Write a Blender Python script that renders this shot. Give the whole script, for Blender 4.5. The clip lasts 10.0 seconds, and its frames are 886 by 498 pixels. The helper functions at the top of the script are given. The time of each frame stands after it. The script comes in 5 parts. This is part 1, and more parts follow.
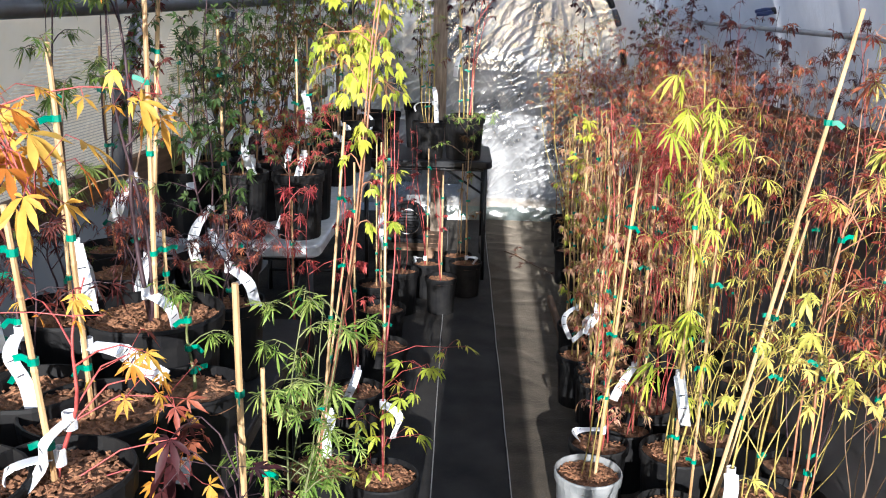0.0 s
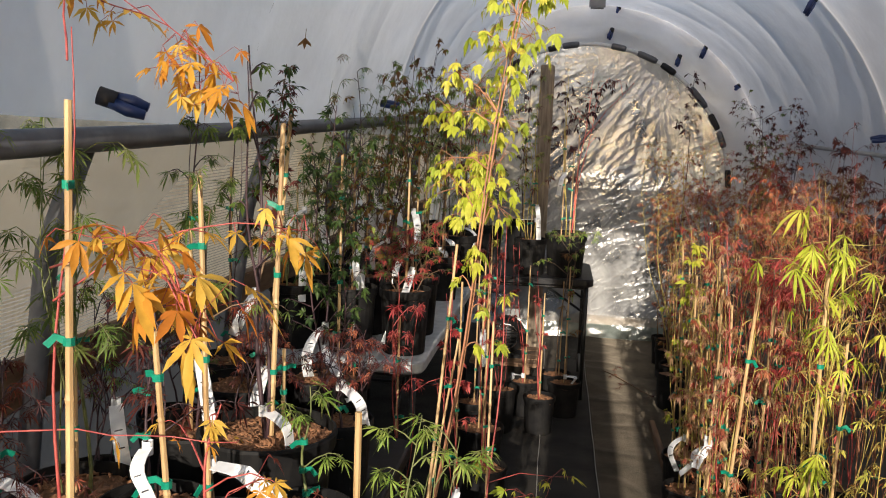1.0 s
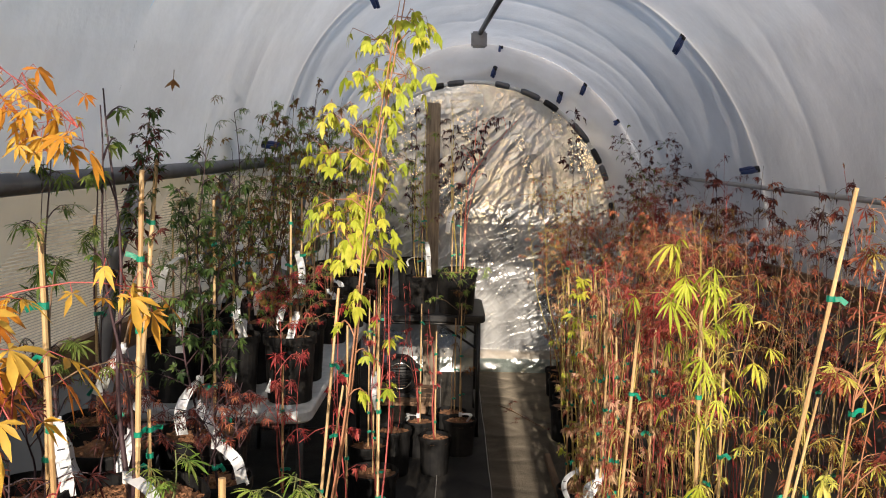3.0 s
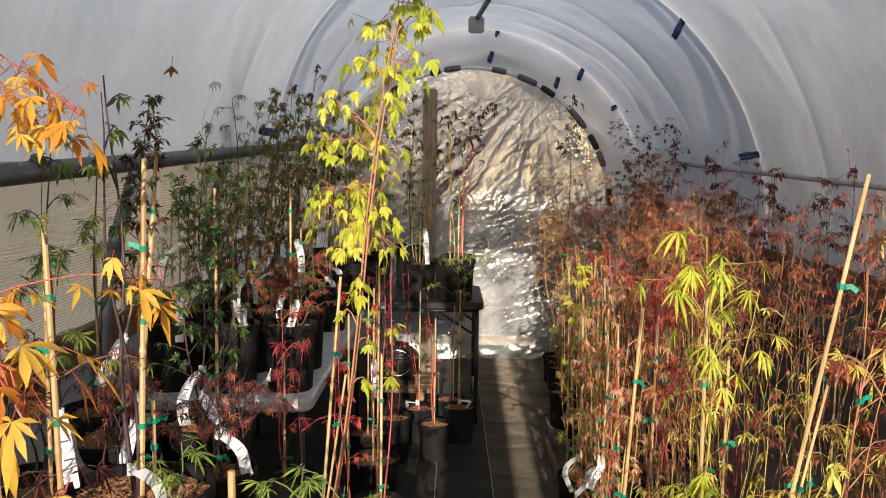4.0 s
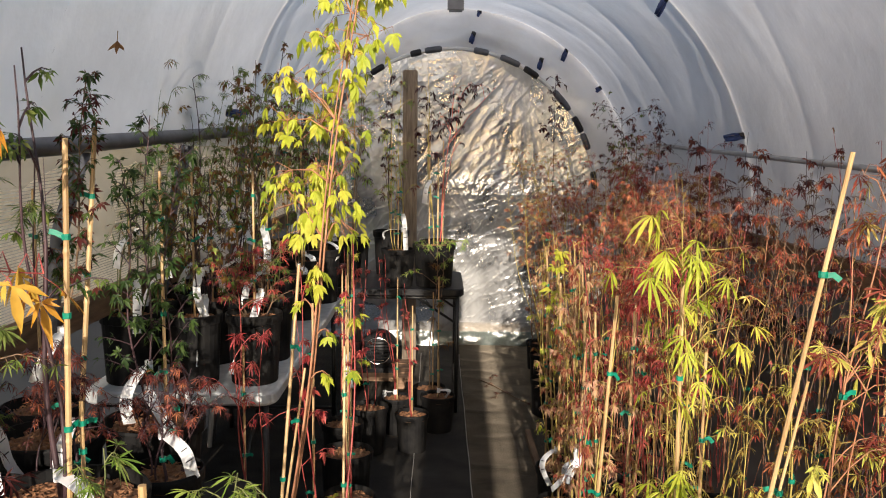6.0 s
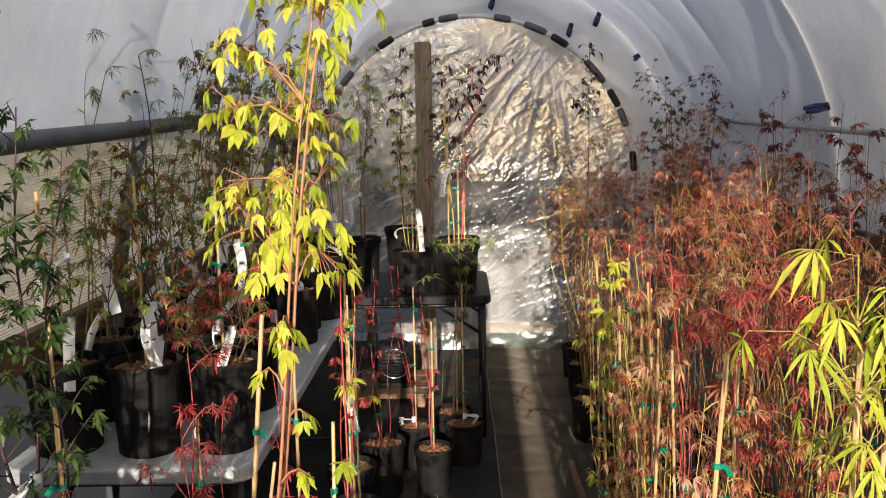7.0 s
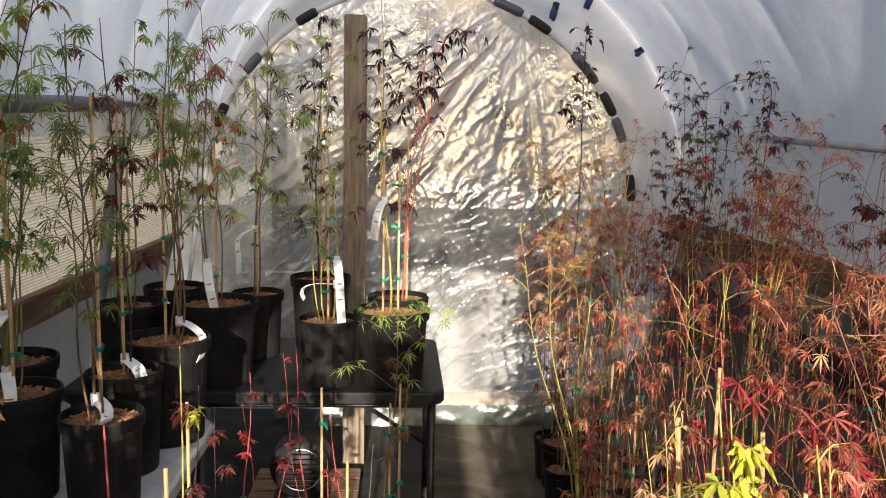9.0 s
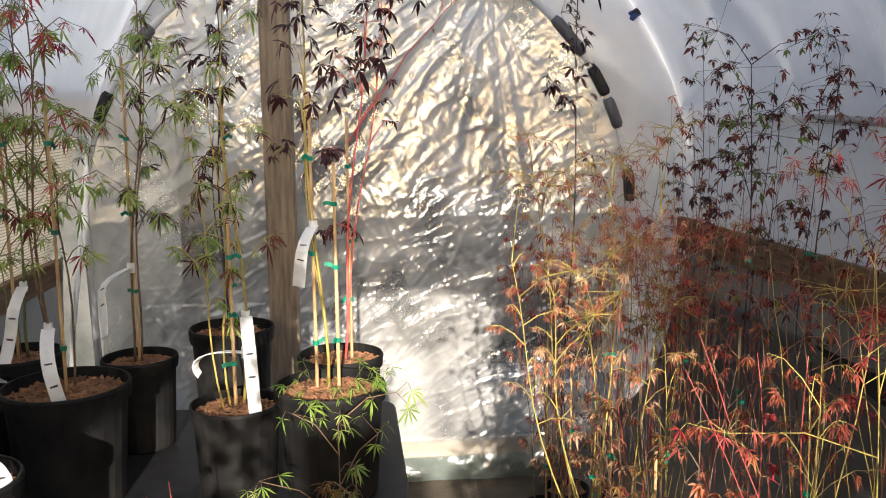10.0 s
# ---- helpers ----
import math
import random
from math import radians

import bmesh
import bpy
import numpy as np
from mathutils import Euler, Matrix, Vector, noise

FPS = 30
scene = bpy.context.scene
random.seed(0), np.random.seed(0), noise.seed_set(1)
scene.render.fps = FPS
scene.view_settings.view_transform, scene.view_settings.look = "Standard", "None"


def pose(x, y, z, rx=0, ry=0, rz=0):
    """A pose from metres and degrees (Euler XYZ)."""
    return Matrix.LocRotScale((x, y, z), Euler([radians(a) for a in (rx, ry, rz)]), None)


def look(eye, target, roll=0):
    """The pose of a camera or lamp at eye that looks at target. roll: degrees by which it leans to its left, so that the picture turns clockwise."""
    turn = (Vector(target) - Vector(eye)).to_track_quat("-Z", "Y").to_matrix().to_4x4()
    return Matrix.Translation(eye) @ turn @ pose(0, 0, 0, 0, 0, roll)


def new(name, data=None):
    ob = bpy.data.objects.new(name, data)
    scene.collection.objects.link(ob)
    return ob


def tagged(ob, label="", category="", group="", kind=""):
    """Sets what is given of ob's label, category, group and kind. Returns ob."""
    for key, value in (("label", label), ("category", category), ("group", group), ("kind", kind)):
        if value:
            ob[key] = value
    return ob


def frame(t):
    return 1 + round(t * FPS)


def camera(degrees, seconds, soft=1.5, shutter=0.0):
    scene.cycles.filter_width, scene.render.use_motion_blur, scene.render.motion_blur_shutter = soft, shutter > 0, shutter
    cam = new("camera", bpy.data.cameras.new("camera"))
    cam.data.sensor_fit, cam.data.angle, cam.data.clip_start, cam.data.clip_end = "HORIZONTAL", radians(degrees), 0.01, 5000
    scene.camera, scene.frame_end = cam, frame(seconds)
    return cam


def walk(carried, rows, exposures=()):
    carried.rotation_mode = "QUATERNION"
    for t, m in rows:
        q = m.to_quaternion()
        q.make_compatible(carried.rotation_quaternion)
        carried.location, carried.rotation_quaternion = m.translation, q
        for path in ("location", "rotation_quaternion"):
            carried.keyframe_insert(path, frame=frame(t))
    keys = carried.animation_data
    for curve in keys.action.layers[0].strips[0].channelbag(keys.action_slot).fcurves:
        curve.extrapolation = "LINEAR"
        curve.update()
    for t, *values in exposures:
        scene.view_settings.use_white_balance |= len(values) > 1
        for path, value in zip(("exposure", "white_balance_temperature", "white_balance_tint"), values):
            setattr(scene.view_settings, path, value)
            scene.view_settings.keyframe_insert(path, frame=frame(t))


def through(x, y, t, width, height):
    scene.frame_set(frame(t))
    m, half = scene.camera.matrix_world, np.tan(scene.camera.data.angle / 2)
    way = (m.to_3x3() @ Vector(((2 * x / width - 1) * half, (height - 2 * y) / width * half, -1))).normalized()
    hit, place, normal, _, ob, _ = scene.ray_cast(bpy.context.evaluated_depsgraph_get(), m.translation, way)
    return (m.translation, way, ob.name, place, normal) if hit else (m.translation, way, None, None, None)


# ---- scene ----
cam = camera(55.6, 10.0, soft=1.05)
PATH = [
    (0, (1.001, 0.036, 1.477), (0.959, 1.972, 0.976), 1.3),
    (0.5, (0.977, 0.027, 1.506), (0.844, 1.992, 1.162), 2.2),
    (1, (0.946, 0.032, 1.518), (0.679, 1.997, 1.262), 2.2),
    (1.5, (0.946, 0.041, 1.521), (0.634, 2.005, 1.313), 2.2),
    (2, (0.978, 0.06, 1.526), (0.753, 2.039, 1.35), 1.7),
    (2.5, (0.994, 0.075, 1.531), (0.908, 2.066, 1.366), 1.3),
    (2.7, (0.993, 0.078, 1.531), (0.949, 2.071, 1.371), 1.2),
    (4, (0.963, 0.1, 1.534), (0.949, 2.09, 1.337), 0.8),
    (4.5, (0.996, 0.085, 1.537), (0.988, 2.075, 1.337), 0.3),
    (5, (1.046, 0.056, 1.528), (1.058, 2.044, 1.31), 0.2),
    (5.5, (1.065, 0.079, 1.522), (1.09, 2.065, 1.288), 0.9),
    (5.7, (1.052, 0.119, 1.528), (1.068, 2.106, 1.296), 1.4),
    (6.8, (1.023, 0.753, 1.514), (0.99, 2.735, 1.252), -2.9),
    (7, (1.031, 0.923, 1.556), (0.988, 2.902, 1.271), -1.1),
    (7.5, (1.006, 1.285, 1.556), (0.996, 3.265, 1.275), -0.3),
    (8, (0.97, 1.635, 1.575), (1.035, 3.608, 1.254), -0.9),
    (8.5, (0.989, 1.982, 1.559), (1.04, 3.961, 1.272), 0.5),
    (9, (1.026, 2.362, 1.556), (1.127, 4.342, 1.29), 1.1),
    (9.5, (1.024, 2.783, 1.562), (1.22, 4.754, 1.282), 0.1),
    (10, (1.056, 3.251, 1.566), (1.272, 5.218, 1.271), -0.5),
]
walk(cam, [(t, look(eye, target, roll)) for t, eye, target, roll in PATH], [(0.0, 0.95, 5500, 10), (0.5, 0.65, 6400, 10), (1.2, 0.26, 6600, 10), (2.2, 0.27, 6700, 11), (3.8, 0.38, 6700, 11), (5.0, 0.42, 6700, 11), (7.0, 0.5, 6600, 11), (8.5, 0.82, 6600, 11), (10.0, 1.1, 6500, 10)])

# ---- light ----
SUN_UP, SUN_SIDE = 15.5, 0.022
world = bpy.data.worlds.new("sky")
scene.world = world
world.use_nodes = True
wt = world.node_tree
wt.nodes.clear()
sky = wt.nodes.new("ShaderNodeTexSky")
sky.sky_type, sky.sun_disc = "NISHITA", False
sky.sun_elevation, sky.sun_rotation = radians(SUN_UP), radians(180) + math.atan(SUN_SIDE)
bg = wt.nodes.new("ShaderNodeBackground")
bg.inputs["Strength"].default_value = 0.17
out = wt.nodes.new("ShaderNodeOutputWorld")
wt.links.new(sky.outputs[0], bg.inputs[0])
wt.links.new(bg.outputs[0], out.inputs[0])
sun = new("sun", bpy.data.lights.new("sun", "SUN"))
sun.data.energy, sun.data.angle, sun.data.color = 5.0, radians(0.5), (1.0, 0.91, 0.79)
sun.matrix_world = look((1.2 - 12.0 * SUN_SIDE, -12.0, 12.0 * math.tan(radians(SUN_UP))), (1.2, 0, 0))


# ---- materials ----
def material(name):
    m = bpy.data.materials.new(name)
    m.use_nodes = True
    m.node_tree.nodes.clear()
    return m, m.node_tree.nodes, m.node_tree.links


def noise_node(n, l, scale, detail=4.0, rough=0.55, stretch=None, coord="Object"):
    tc = n.new("ShaderNodeTexCoord")
    t = n.new("ShaderNodeTexNoise")
    t.inputs["Scale"].default_value, t.inputs["Detail"].default_value, t.inputs["Roughness"].default_value = scale, detail, rough
    if stretch:
        mp = n.new("ShaderNodeMapping")
        mp.inputs["Scale"].default_value = stretch
        l.new(tc.outputs[coord], mp.inputs[0])
        l.new(mp.outputs[0], t.inputs["Vector"])
    else:
        l.new(tc.outputs[coord], t.inputs["Vector"])
    return t


def ramp_node(n, l, src, stops):
    r = n.new("ShaderNodeValToRGB")
    while len(r.color_ramp.elements) < len(stops):
        r.color_ramp.elements.new(0.5)
    for e, (p, c) in zip(r.color_ramp.elements, stops):
        e.position, e.color = p, (*c, 1)
    l.new(src, r.inputs[0])
    return r


def solid(name, dark, light, scale=20.0, rough=0.6, metal=0.0, bump=0.2, dist=0.002, stretch=None, fine=None, spec=0.5, coord="Object"):
    """A surface that varies between two colours with a fine relief."""
    m, n, l = material(name)
    p = n.new("ShaderNodeBsdfPrincipled")
    o = n.new("ShaderNodeOutputMaterial")
    t = noise_node(n, l, scale, stretch=stretch, coord=coord)
    r = ramp_node(n, l, t.outputs["Fac"], [(0.32, dark), (0.68, light)])
    l.new(r.outputs[0], p.inputs["Base Color"])
    p.inputs["Roughness"].default_value, p.inputs["Metallic"].default_value = rough, metal
    p.inputs["Specular IOR Level"].default_value = spec
    t2 = noise_node(n, l, fine or scale * 6, stretch=stretch, coord=coord)
    b = n.new("ShaderNodeBump")
    b.inputs["Strength"].default_value, b.inputs["Distance"].default_value = bump, dist
    l.new(t2.outputs["Fac"], b.inputs["Height"])
    l.new(b.outputs[0], p.inputs["Normal"])
    l.new(p.outputs[0], o.inputs[0])
    return m


def leaf_material(name, a, b, c, through=0.45):
    """Leaves whose tone changes from leaf to leaf; they let light through."""
    m, n, l = material(name)
    g = n.new("ShaderNodeNewGeometry")
    r = ramp_node(n, l, g.outputs["Random Per Island"], [(0.0, a), (0.5, b), (1.0, c)])
    t = noise_node(n, l, 60, 3)
    mixc = n.new("ShaderNodeMix")
    mixc.data_type, mixc.blend_type = "RGBA", "MULTIPLY"
    mixc.inputs["Factor"].default_value = 0.5
    r2 = ramp_node(n, l, t.outputs["Fac"], [(0.3, (0.55, 0.5, 0.45)), (0.65, (1, 1, 1))])
    l.new(r.outputs[0], mixc.inputs["A"])
    l.new(r2.outputs[0], mixc.inputs["B"])
    p = n.new("ShaderNodeBsdfPrincipled")
    p.inputs["Roughness"].default_value = 0.5
    p.inputs["Specular IOR Level"].default_value = 0.3
    tr = n.new("ShaderNodeBsdfTranslucent")
    mx = n.new("ShaderNodeMixShader")
    mx.inputs[0].default_value = through
    o = n.new("ShaderNodeOutputMaterial")
    l.new(mixc.outputs["Result"], p.inputs["Base Color"])
    l.new(mixc.outputs["Result"], tr.inputs["Color"])
    l.new(p.outputs[0], mx.inputs[1])
    l.new(tr.outputs[0], mx.inputs[2])
    l.new(mx.outputs[0], o.inputs[0])
    return m


def film_material(name, clear, gloss, rough, tint, scale, bump, dist, stretch=None, dense=0.35):
    """Greenhouse film: milky, partly clear, with a sheen."""
    m, n, l = material(name)
    tr = n.new("ShaderNodeBsdfTranslucent")
    df = n.new("ShaderNodeBsdfDiffuse")
    cl = n.new("ShaderNodeBsdfTransparent")
    gl = n.new("ShaderNodeBsdfGlossy")
    t = noise_node(n, l, scale, 6, 0.6, stretch)
    r = ramp_node(n, l, t.outputs["Fac"], [(0.3, tuple(0.78 * v for v in tint)), (0.7, tint)])
    for s_ in (tr, df):
        l.new(r.outputs[0], s_.inputs["Color"])
    gl.inputs["Roughness"].default_value = rough
    b0 = n.new("ShaderNodeBump")
    b0.inputs["Strength"].default_value, b0.inputs["Distance"].default_value = bump * 0.7, dist * 4
    l.new(noise_node(n, l, scale * 0.45, 3, 0.5, stretch).outputs["Fac"], b0.inputs["Height"])
    b = n.new("ShaderNodeBump")
    b.inputs["Strength"].default_value, b.inputs["Distance"].default_value = bump, dist
    l.new(t.outputs["Fac"], b.inputs["Height"])
    l.new(b0.outputs[0], b.inputs["Normal"])
    for s_ in (tr, df, gl):
        l.new(b.outputs[0], s_.inputs["Normal"])
    m1, m2, m3 = n.new("ShaderNodeMixShader"), n.new("ShaderNodeMixShader"), n.new("ShaderNodeMixShader")
    m1.inputs[0].default_value, m2.inputs[0].default_value, m3.inputs[0].default_value = dense, clear, gloss
    l.new(tr.outputs[0], m1.inputs[1]); l.new(df.outputs[0], m1.inputs[2])
    l.new(m1.outputs[0], m2.inputs[1]); l.new(cl.outputs[0], m2.inputs[2])
    l.new(m2.outputs[0], m3.inputs[1]); l.new(gl.outputs[0], m3.inputs[2])
    o = n.new("ShaderNodeOutputMaterial")
    l.new(m3.outputs[0], o.inputs[0])
    return m


FILM = film_material("milky_film", 0.025, 0.08, 0.32, (0.88, 0.87, 0.89), 2.2, 0.3, 0.03)


def crinkle_material():
    """Thin clear film, creased all over: part see-through, part milky, with a silvery sheen."""
    m, n, l = material("crinkled_film")
    last = None
    for turn, sc, st, strength, d in ((-38, 8.0, (1, 1, 3.5), 0.35, 0.006), (-60, 19.0, (1, 1, 2.5), 0.35, 0.003)):
        tc, r, s_ = n.new("ShaderNodeTexCoord"), n.new("ShaderNodeMapping"), n.new("ShaderNodeMapping")
        r.inputs["Rotation"].default_value = (0, radians(turn), 0)
        s_.inputs["Scale"].default_value = st
        l.new(tc.outputs["Object"], r.inputs[0])
        l.new(r.outputs[0], s_.inputs[0])
        t = n.new("ShaderNodeTexVoronoi")
        t.feature = "DISTANCE_TO_EDGE"
        t.inputs["Scale"].default_value = sc
        l.new(s_.outputs[0], t.inputs["Vector"])
        b = n.new("ShaderNodeBump")
        b.inputs["Strength"].default_value, b.inputs["Distance"].default_value = strength, d
        l.new(t.outputs["Distance"], b.inputs["Height"])
        if last:
            l.new(last, b.inputs["Normal"])
        last = b.outputs[0]
    df, tr, cl, gl = n.new("ShaderNodeBsdfDiffuse"), n.new("ShaderNodeBsdfTranslucent"), n.new("ShaderNodeBsdfTransparent"), n.new("ShaderNodeBsdfGlossy")
    tint = ramp_node(n, l, noise_node(n, l, 2.5, 3, 0.5).outputs["Fac"], [(0.3, (0.68, 0.67, 0.65)), (0.7, (0.88, 0.87, 0.85))])
    for q in (df, tr, gl):
        l.new(last, q.inputs["Normal"])
        l.new(tint.outputs[0], q.inputs["Color"])
    gl.inputs["Roughness"].default_value = 0.23
    haze = ramp_node(n, l, noise_node(n, l, 3.2, 3, 0.5, (1.3, 1.0, 0.8)).outputs["Fac"], [(0.38, (0.16, 0.16, 0.16)), (0.62, (0.70, 0.70, 0.70))])
    m1, m2, m3 = n.new("ShaderNodeMixShader"), n.new("ShaderNodeMixShader"), n.new("ShaderNodeMixShader")
    m1.inputs[0].default_value, m3.inputs[0].default_value = 0.22, 0.30
    l.new(df.outputs[0], m1.inputs[1]); l.new(tr.outputs[0], m1.inputs[2])
    l.new(haze.outputs[0], m2.inputs[0]); l.new(m1.outputs[0], m2.inputs[1]); l.new(cl.outputs[0], m2.inputs[2])
    l.new(m2.outputs[0], m3.inputs[1]); l.new(gl.outputs[0], m3.inputs[2])
    o = n.new("ShaderNodeOutputMaterial")
    l.new(m3.outputs[0], o.inputs[0])
    return m


CRINKLE = crinkle_material()
FOLD = film_material("folded_film", 0.5, 0.14, 0.3, (0.95, 0.94, 0.93), 6.0, 0.3, 0.01, dense=0.5)
GATHERED = film_material("gathered_film", 0.02, 0.08, 0.32, (0.96, 0.95, 0.96), 2.2, 0.3, 0.03, dense=0.75)
# Clearer film for unseen bays, added to pass some sun to the end wall.
FLAP = film_material("sun_pass_film", 0.15, 0.08, 0.3, (0.9, 0.89, 0.9), 3.0, 0.3, 0.02)
# Film tinted near black: the shade low on the walls is in its colour.
FILM_LOW = film_material("dark_low_film", 0.05, 0.06, 0.4, (0.13, 0.126, 0.125), 3.0, 0.4, 0.02)
WRAP = film_material("wrap_film", 0.25, 0.25, 0.2, (0.36, 0.47, 0.47), 9.0, 0.6, 0.02)
WRAP_CLEAR = film_material("wrap_clear_film", 0.6, 0.2, 0.25, (0.85, 0.85, 0.83), 14.0, 0.5, 0.01)
WOOD_PALE = solid("pale_board_wood", (0.45, 0.36, 0.27), (0.62, 0.53, 0.42), 9, 0.7, bump=0.4, stretch=(0.7, 6, 6))
PVC_GREY = solid("grey_pvc", (0.065, 0.068, 0.08), (0.12, 0.124, 0.14), 12, 0.45, bump=0.1)
PVC_PALE = solid("pale_pvc", (0.26, 0.26, 0.27), (0.38, 0.38, 0.39), 12, 0.5, bump=0.1)
PVC_WHITE = solid("white_pvc", (0.6, 0.6, 0.6), (0.75, 0.75, 0.74), 12, 0.4, bump=0.1)
FOAM = solid("black_clamp", (0.008, 0.008, 0.01), (0.02, 0.02, 0.024), 30, 0.7)
CLAMP_BLUE = solid("blue_clamp", (0.006, 0.02, 0.09), (0.012, 0.035, 0.15), 30, 0.45)
CLOTH = solid("weed_cloth", (0.012, 0.012, 0.012), (0.034, 0.032, 0.030), 5, 0.8, bump=0.6, dist=0.002, fine=350, spec=0.2)
CLOTH_DUSTY = solid("dusty_weed_cloth", (0.028, 0.024, 0.019), (0.085, 0.070, 0.052), 5, 0.9, bump=0.7, dist=0.004, fine=120, spec=0.15)
# Black sheet that stands in for the gloom behind the right-hand pots.
DARK_SHEET = solid("dark_sheet", (0.012, 0.012, 0.012), (0.034, 0.032, 0.030), 5, 0.8, bump=0.6, dist=0.002, fine=350, spec=0.2)
for cloth, dust in ((CLOTH, 0.06), (CLOTH_DUSTY, 0.3)):
    bsdf = next(q for q in cloth.node_tree.nodes if q.type == "BSDF_PRINCIPLED")
    bsdf.inputs["Sheen Weight"].default_value, bsdf.inputs["Sheen Roughness"].default_value = dust, 0.3
    bsdf.inputs["Sheen Tint"].default_value = (1.0, 0.84, 0.64, 1)
# Unseen ground, paled so that it bounces light onto the side film.
BOUNCE_GROUND = solid("bounce_ground", (0.24, 0.23, 0.22), (0.42, 0.40, 0.38), 30, 0.9, bump=0.6, dist=0.01)
BACKDROP = solid("backdrop_grey", (0.035, 0.037, 0.034), (0.10, 0.10, 0.095), 3, 0.95, bump=0.6, dist=0.02)
WOOD = solid("weathered_wood", (0.15, 0.115, 0.085), (0.36, 0.28, 0.20), 9, 0.75, bump=0.4, stretch=(6, 6, 0.7))
WOOD_Y = solid("side_board_wood", (0.09, 0.05, 0.027), (0.20, 0.115, 0.06), 9, 0.75, bump=0.4, stretch=(6, 0.7, 6))
WOOD_X = solid("plank_wood", (0.18, 0.10, 0.055), (0.36, 0.22, 0.13), 9, 0.7, bump=0.4, stretch=(0.7, 6, 6))
PLASTIC_BLACK = solid("black_plastic", (0.009, 0.009, 0.010), (0.018, 0.018, 0.020), 40, 0.5, bump=0.3, dist=0.001, spec=0.25)
POT = solid("pot_plastic", (0.007, 0.007, 0.008), (0.020, 0.019, 0.018), 14, 0.6, bump=0.3, dist=0.001, spec=0.12)
POT_GREY = solid("grey_pot_plastic", (0.16, 0.17, 0.17), (0.34, 0.34, 0.33), 14, 0.5, bump=0.3, dist=0.001)
PLASTIC_WHITE = solid("white_table_plastic", (0.38, 0.39, 0.40), (0.54, 0.55, 0.55), 25, 0.45, bump=0.3, dist=0.001)
STEEL_BLACK = solid("black_steel", (0.010, 0.010, 0.011), (0.02, 0.02, 0.02), 40, 0.4, bump=0.15)
CHROME = solid("chrome", (0.55, 0.55, 0.55), (0.75, 0.75, 0.74), 30, 0.18, metal=1.0, bump=0.05)
MULCH = solid("bark_mulch", (0.10, 0.045, 0.022), (0.34, 0.17, 0.085), 45, 0.9, bump=0.8, dist=0.006, fine=160)
CHIP = solid("bark_chip", (0.12, 0.05, 0.022), (0.36, 0.17, 0.08), 30, 0.85, bump=0.5)
BAMBOO = solid("bamboo", (0.33, 0.19, 0.08), (0.64, 0.44, 0.22), 11, 0.5, bump=0.2, stretch=(3, 3, 0.5))
TIE = solid("green_tape", (0.0, 0.16, 0.10), (0.01, 0.27, 0.17), 40, 0.35, bump=0.2)
TAG = solid("white_tag", (0.70, 0.70, 0.72), (0.84, 0.84, 0.84), 30, 0.5, bump=0.1)
INK = solid("tag_ink", (0.03, 0.03, 0.04), (0.06, 0.06, 0.07), 30, 0.6)
CORD = solid("seam_cord", (0.28, 0.27, 0.25), (0.42, 0.40, 0.37), 60, 0.8)
NET = leaf_material("shade_net", (0.78, 0.66, 0.50), (0.80, 0.68, 0.52), (0.84, 0.73, 0.57), 0.6)
BARK = {
    "green": solid("green_bark", (0.09, 0.11, 0.03), (0.20, 0.21, 0.08), 40, 0.6),
    "yellow": solid("yellow_bark", (0.30, 0.22, 0.05), (0.46, 0.36, 0.10), 40, 0.55),
    "brown": solid("brown_bark", (0.10, 0.06, 0.035), (0.22, 0.14, 0.08), 40, 0.7),
    "red": solid("coral_bark", (0.26, 0.035, 0.035), (0.48, 0.10, 0.08), 40, 0.5),
    "coral": solid("bright_coral_bark", (0.48, 0.06, 0.06), (0.70, 0.16, 0.12), 40, 0.5),
    "dark": solid("dark_bark", (0.03, 0.015, 0.02), (0.07, 0.035, 0.04), 40, 0.6),
    "salmon": solid("salmon_bark", (0.30, 0.12, 0.06), (0.46, 0.22, 0.12), 40, 0.55),
}
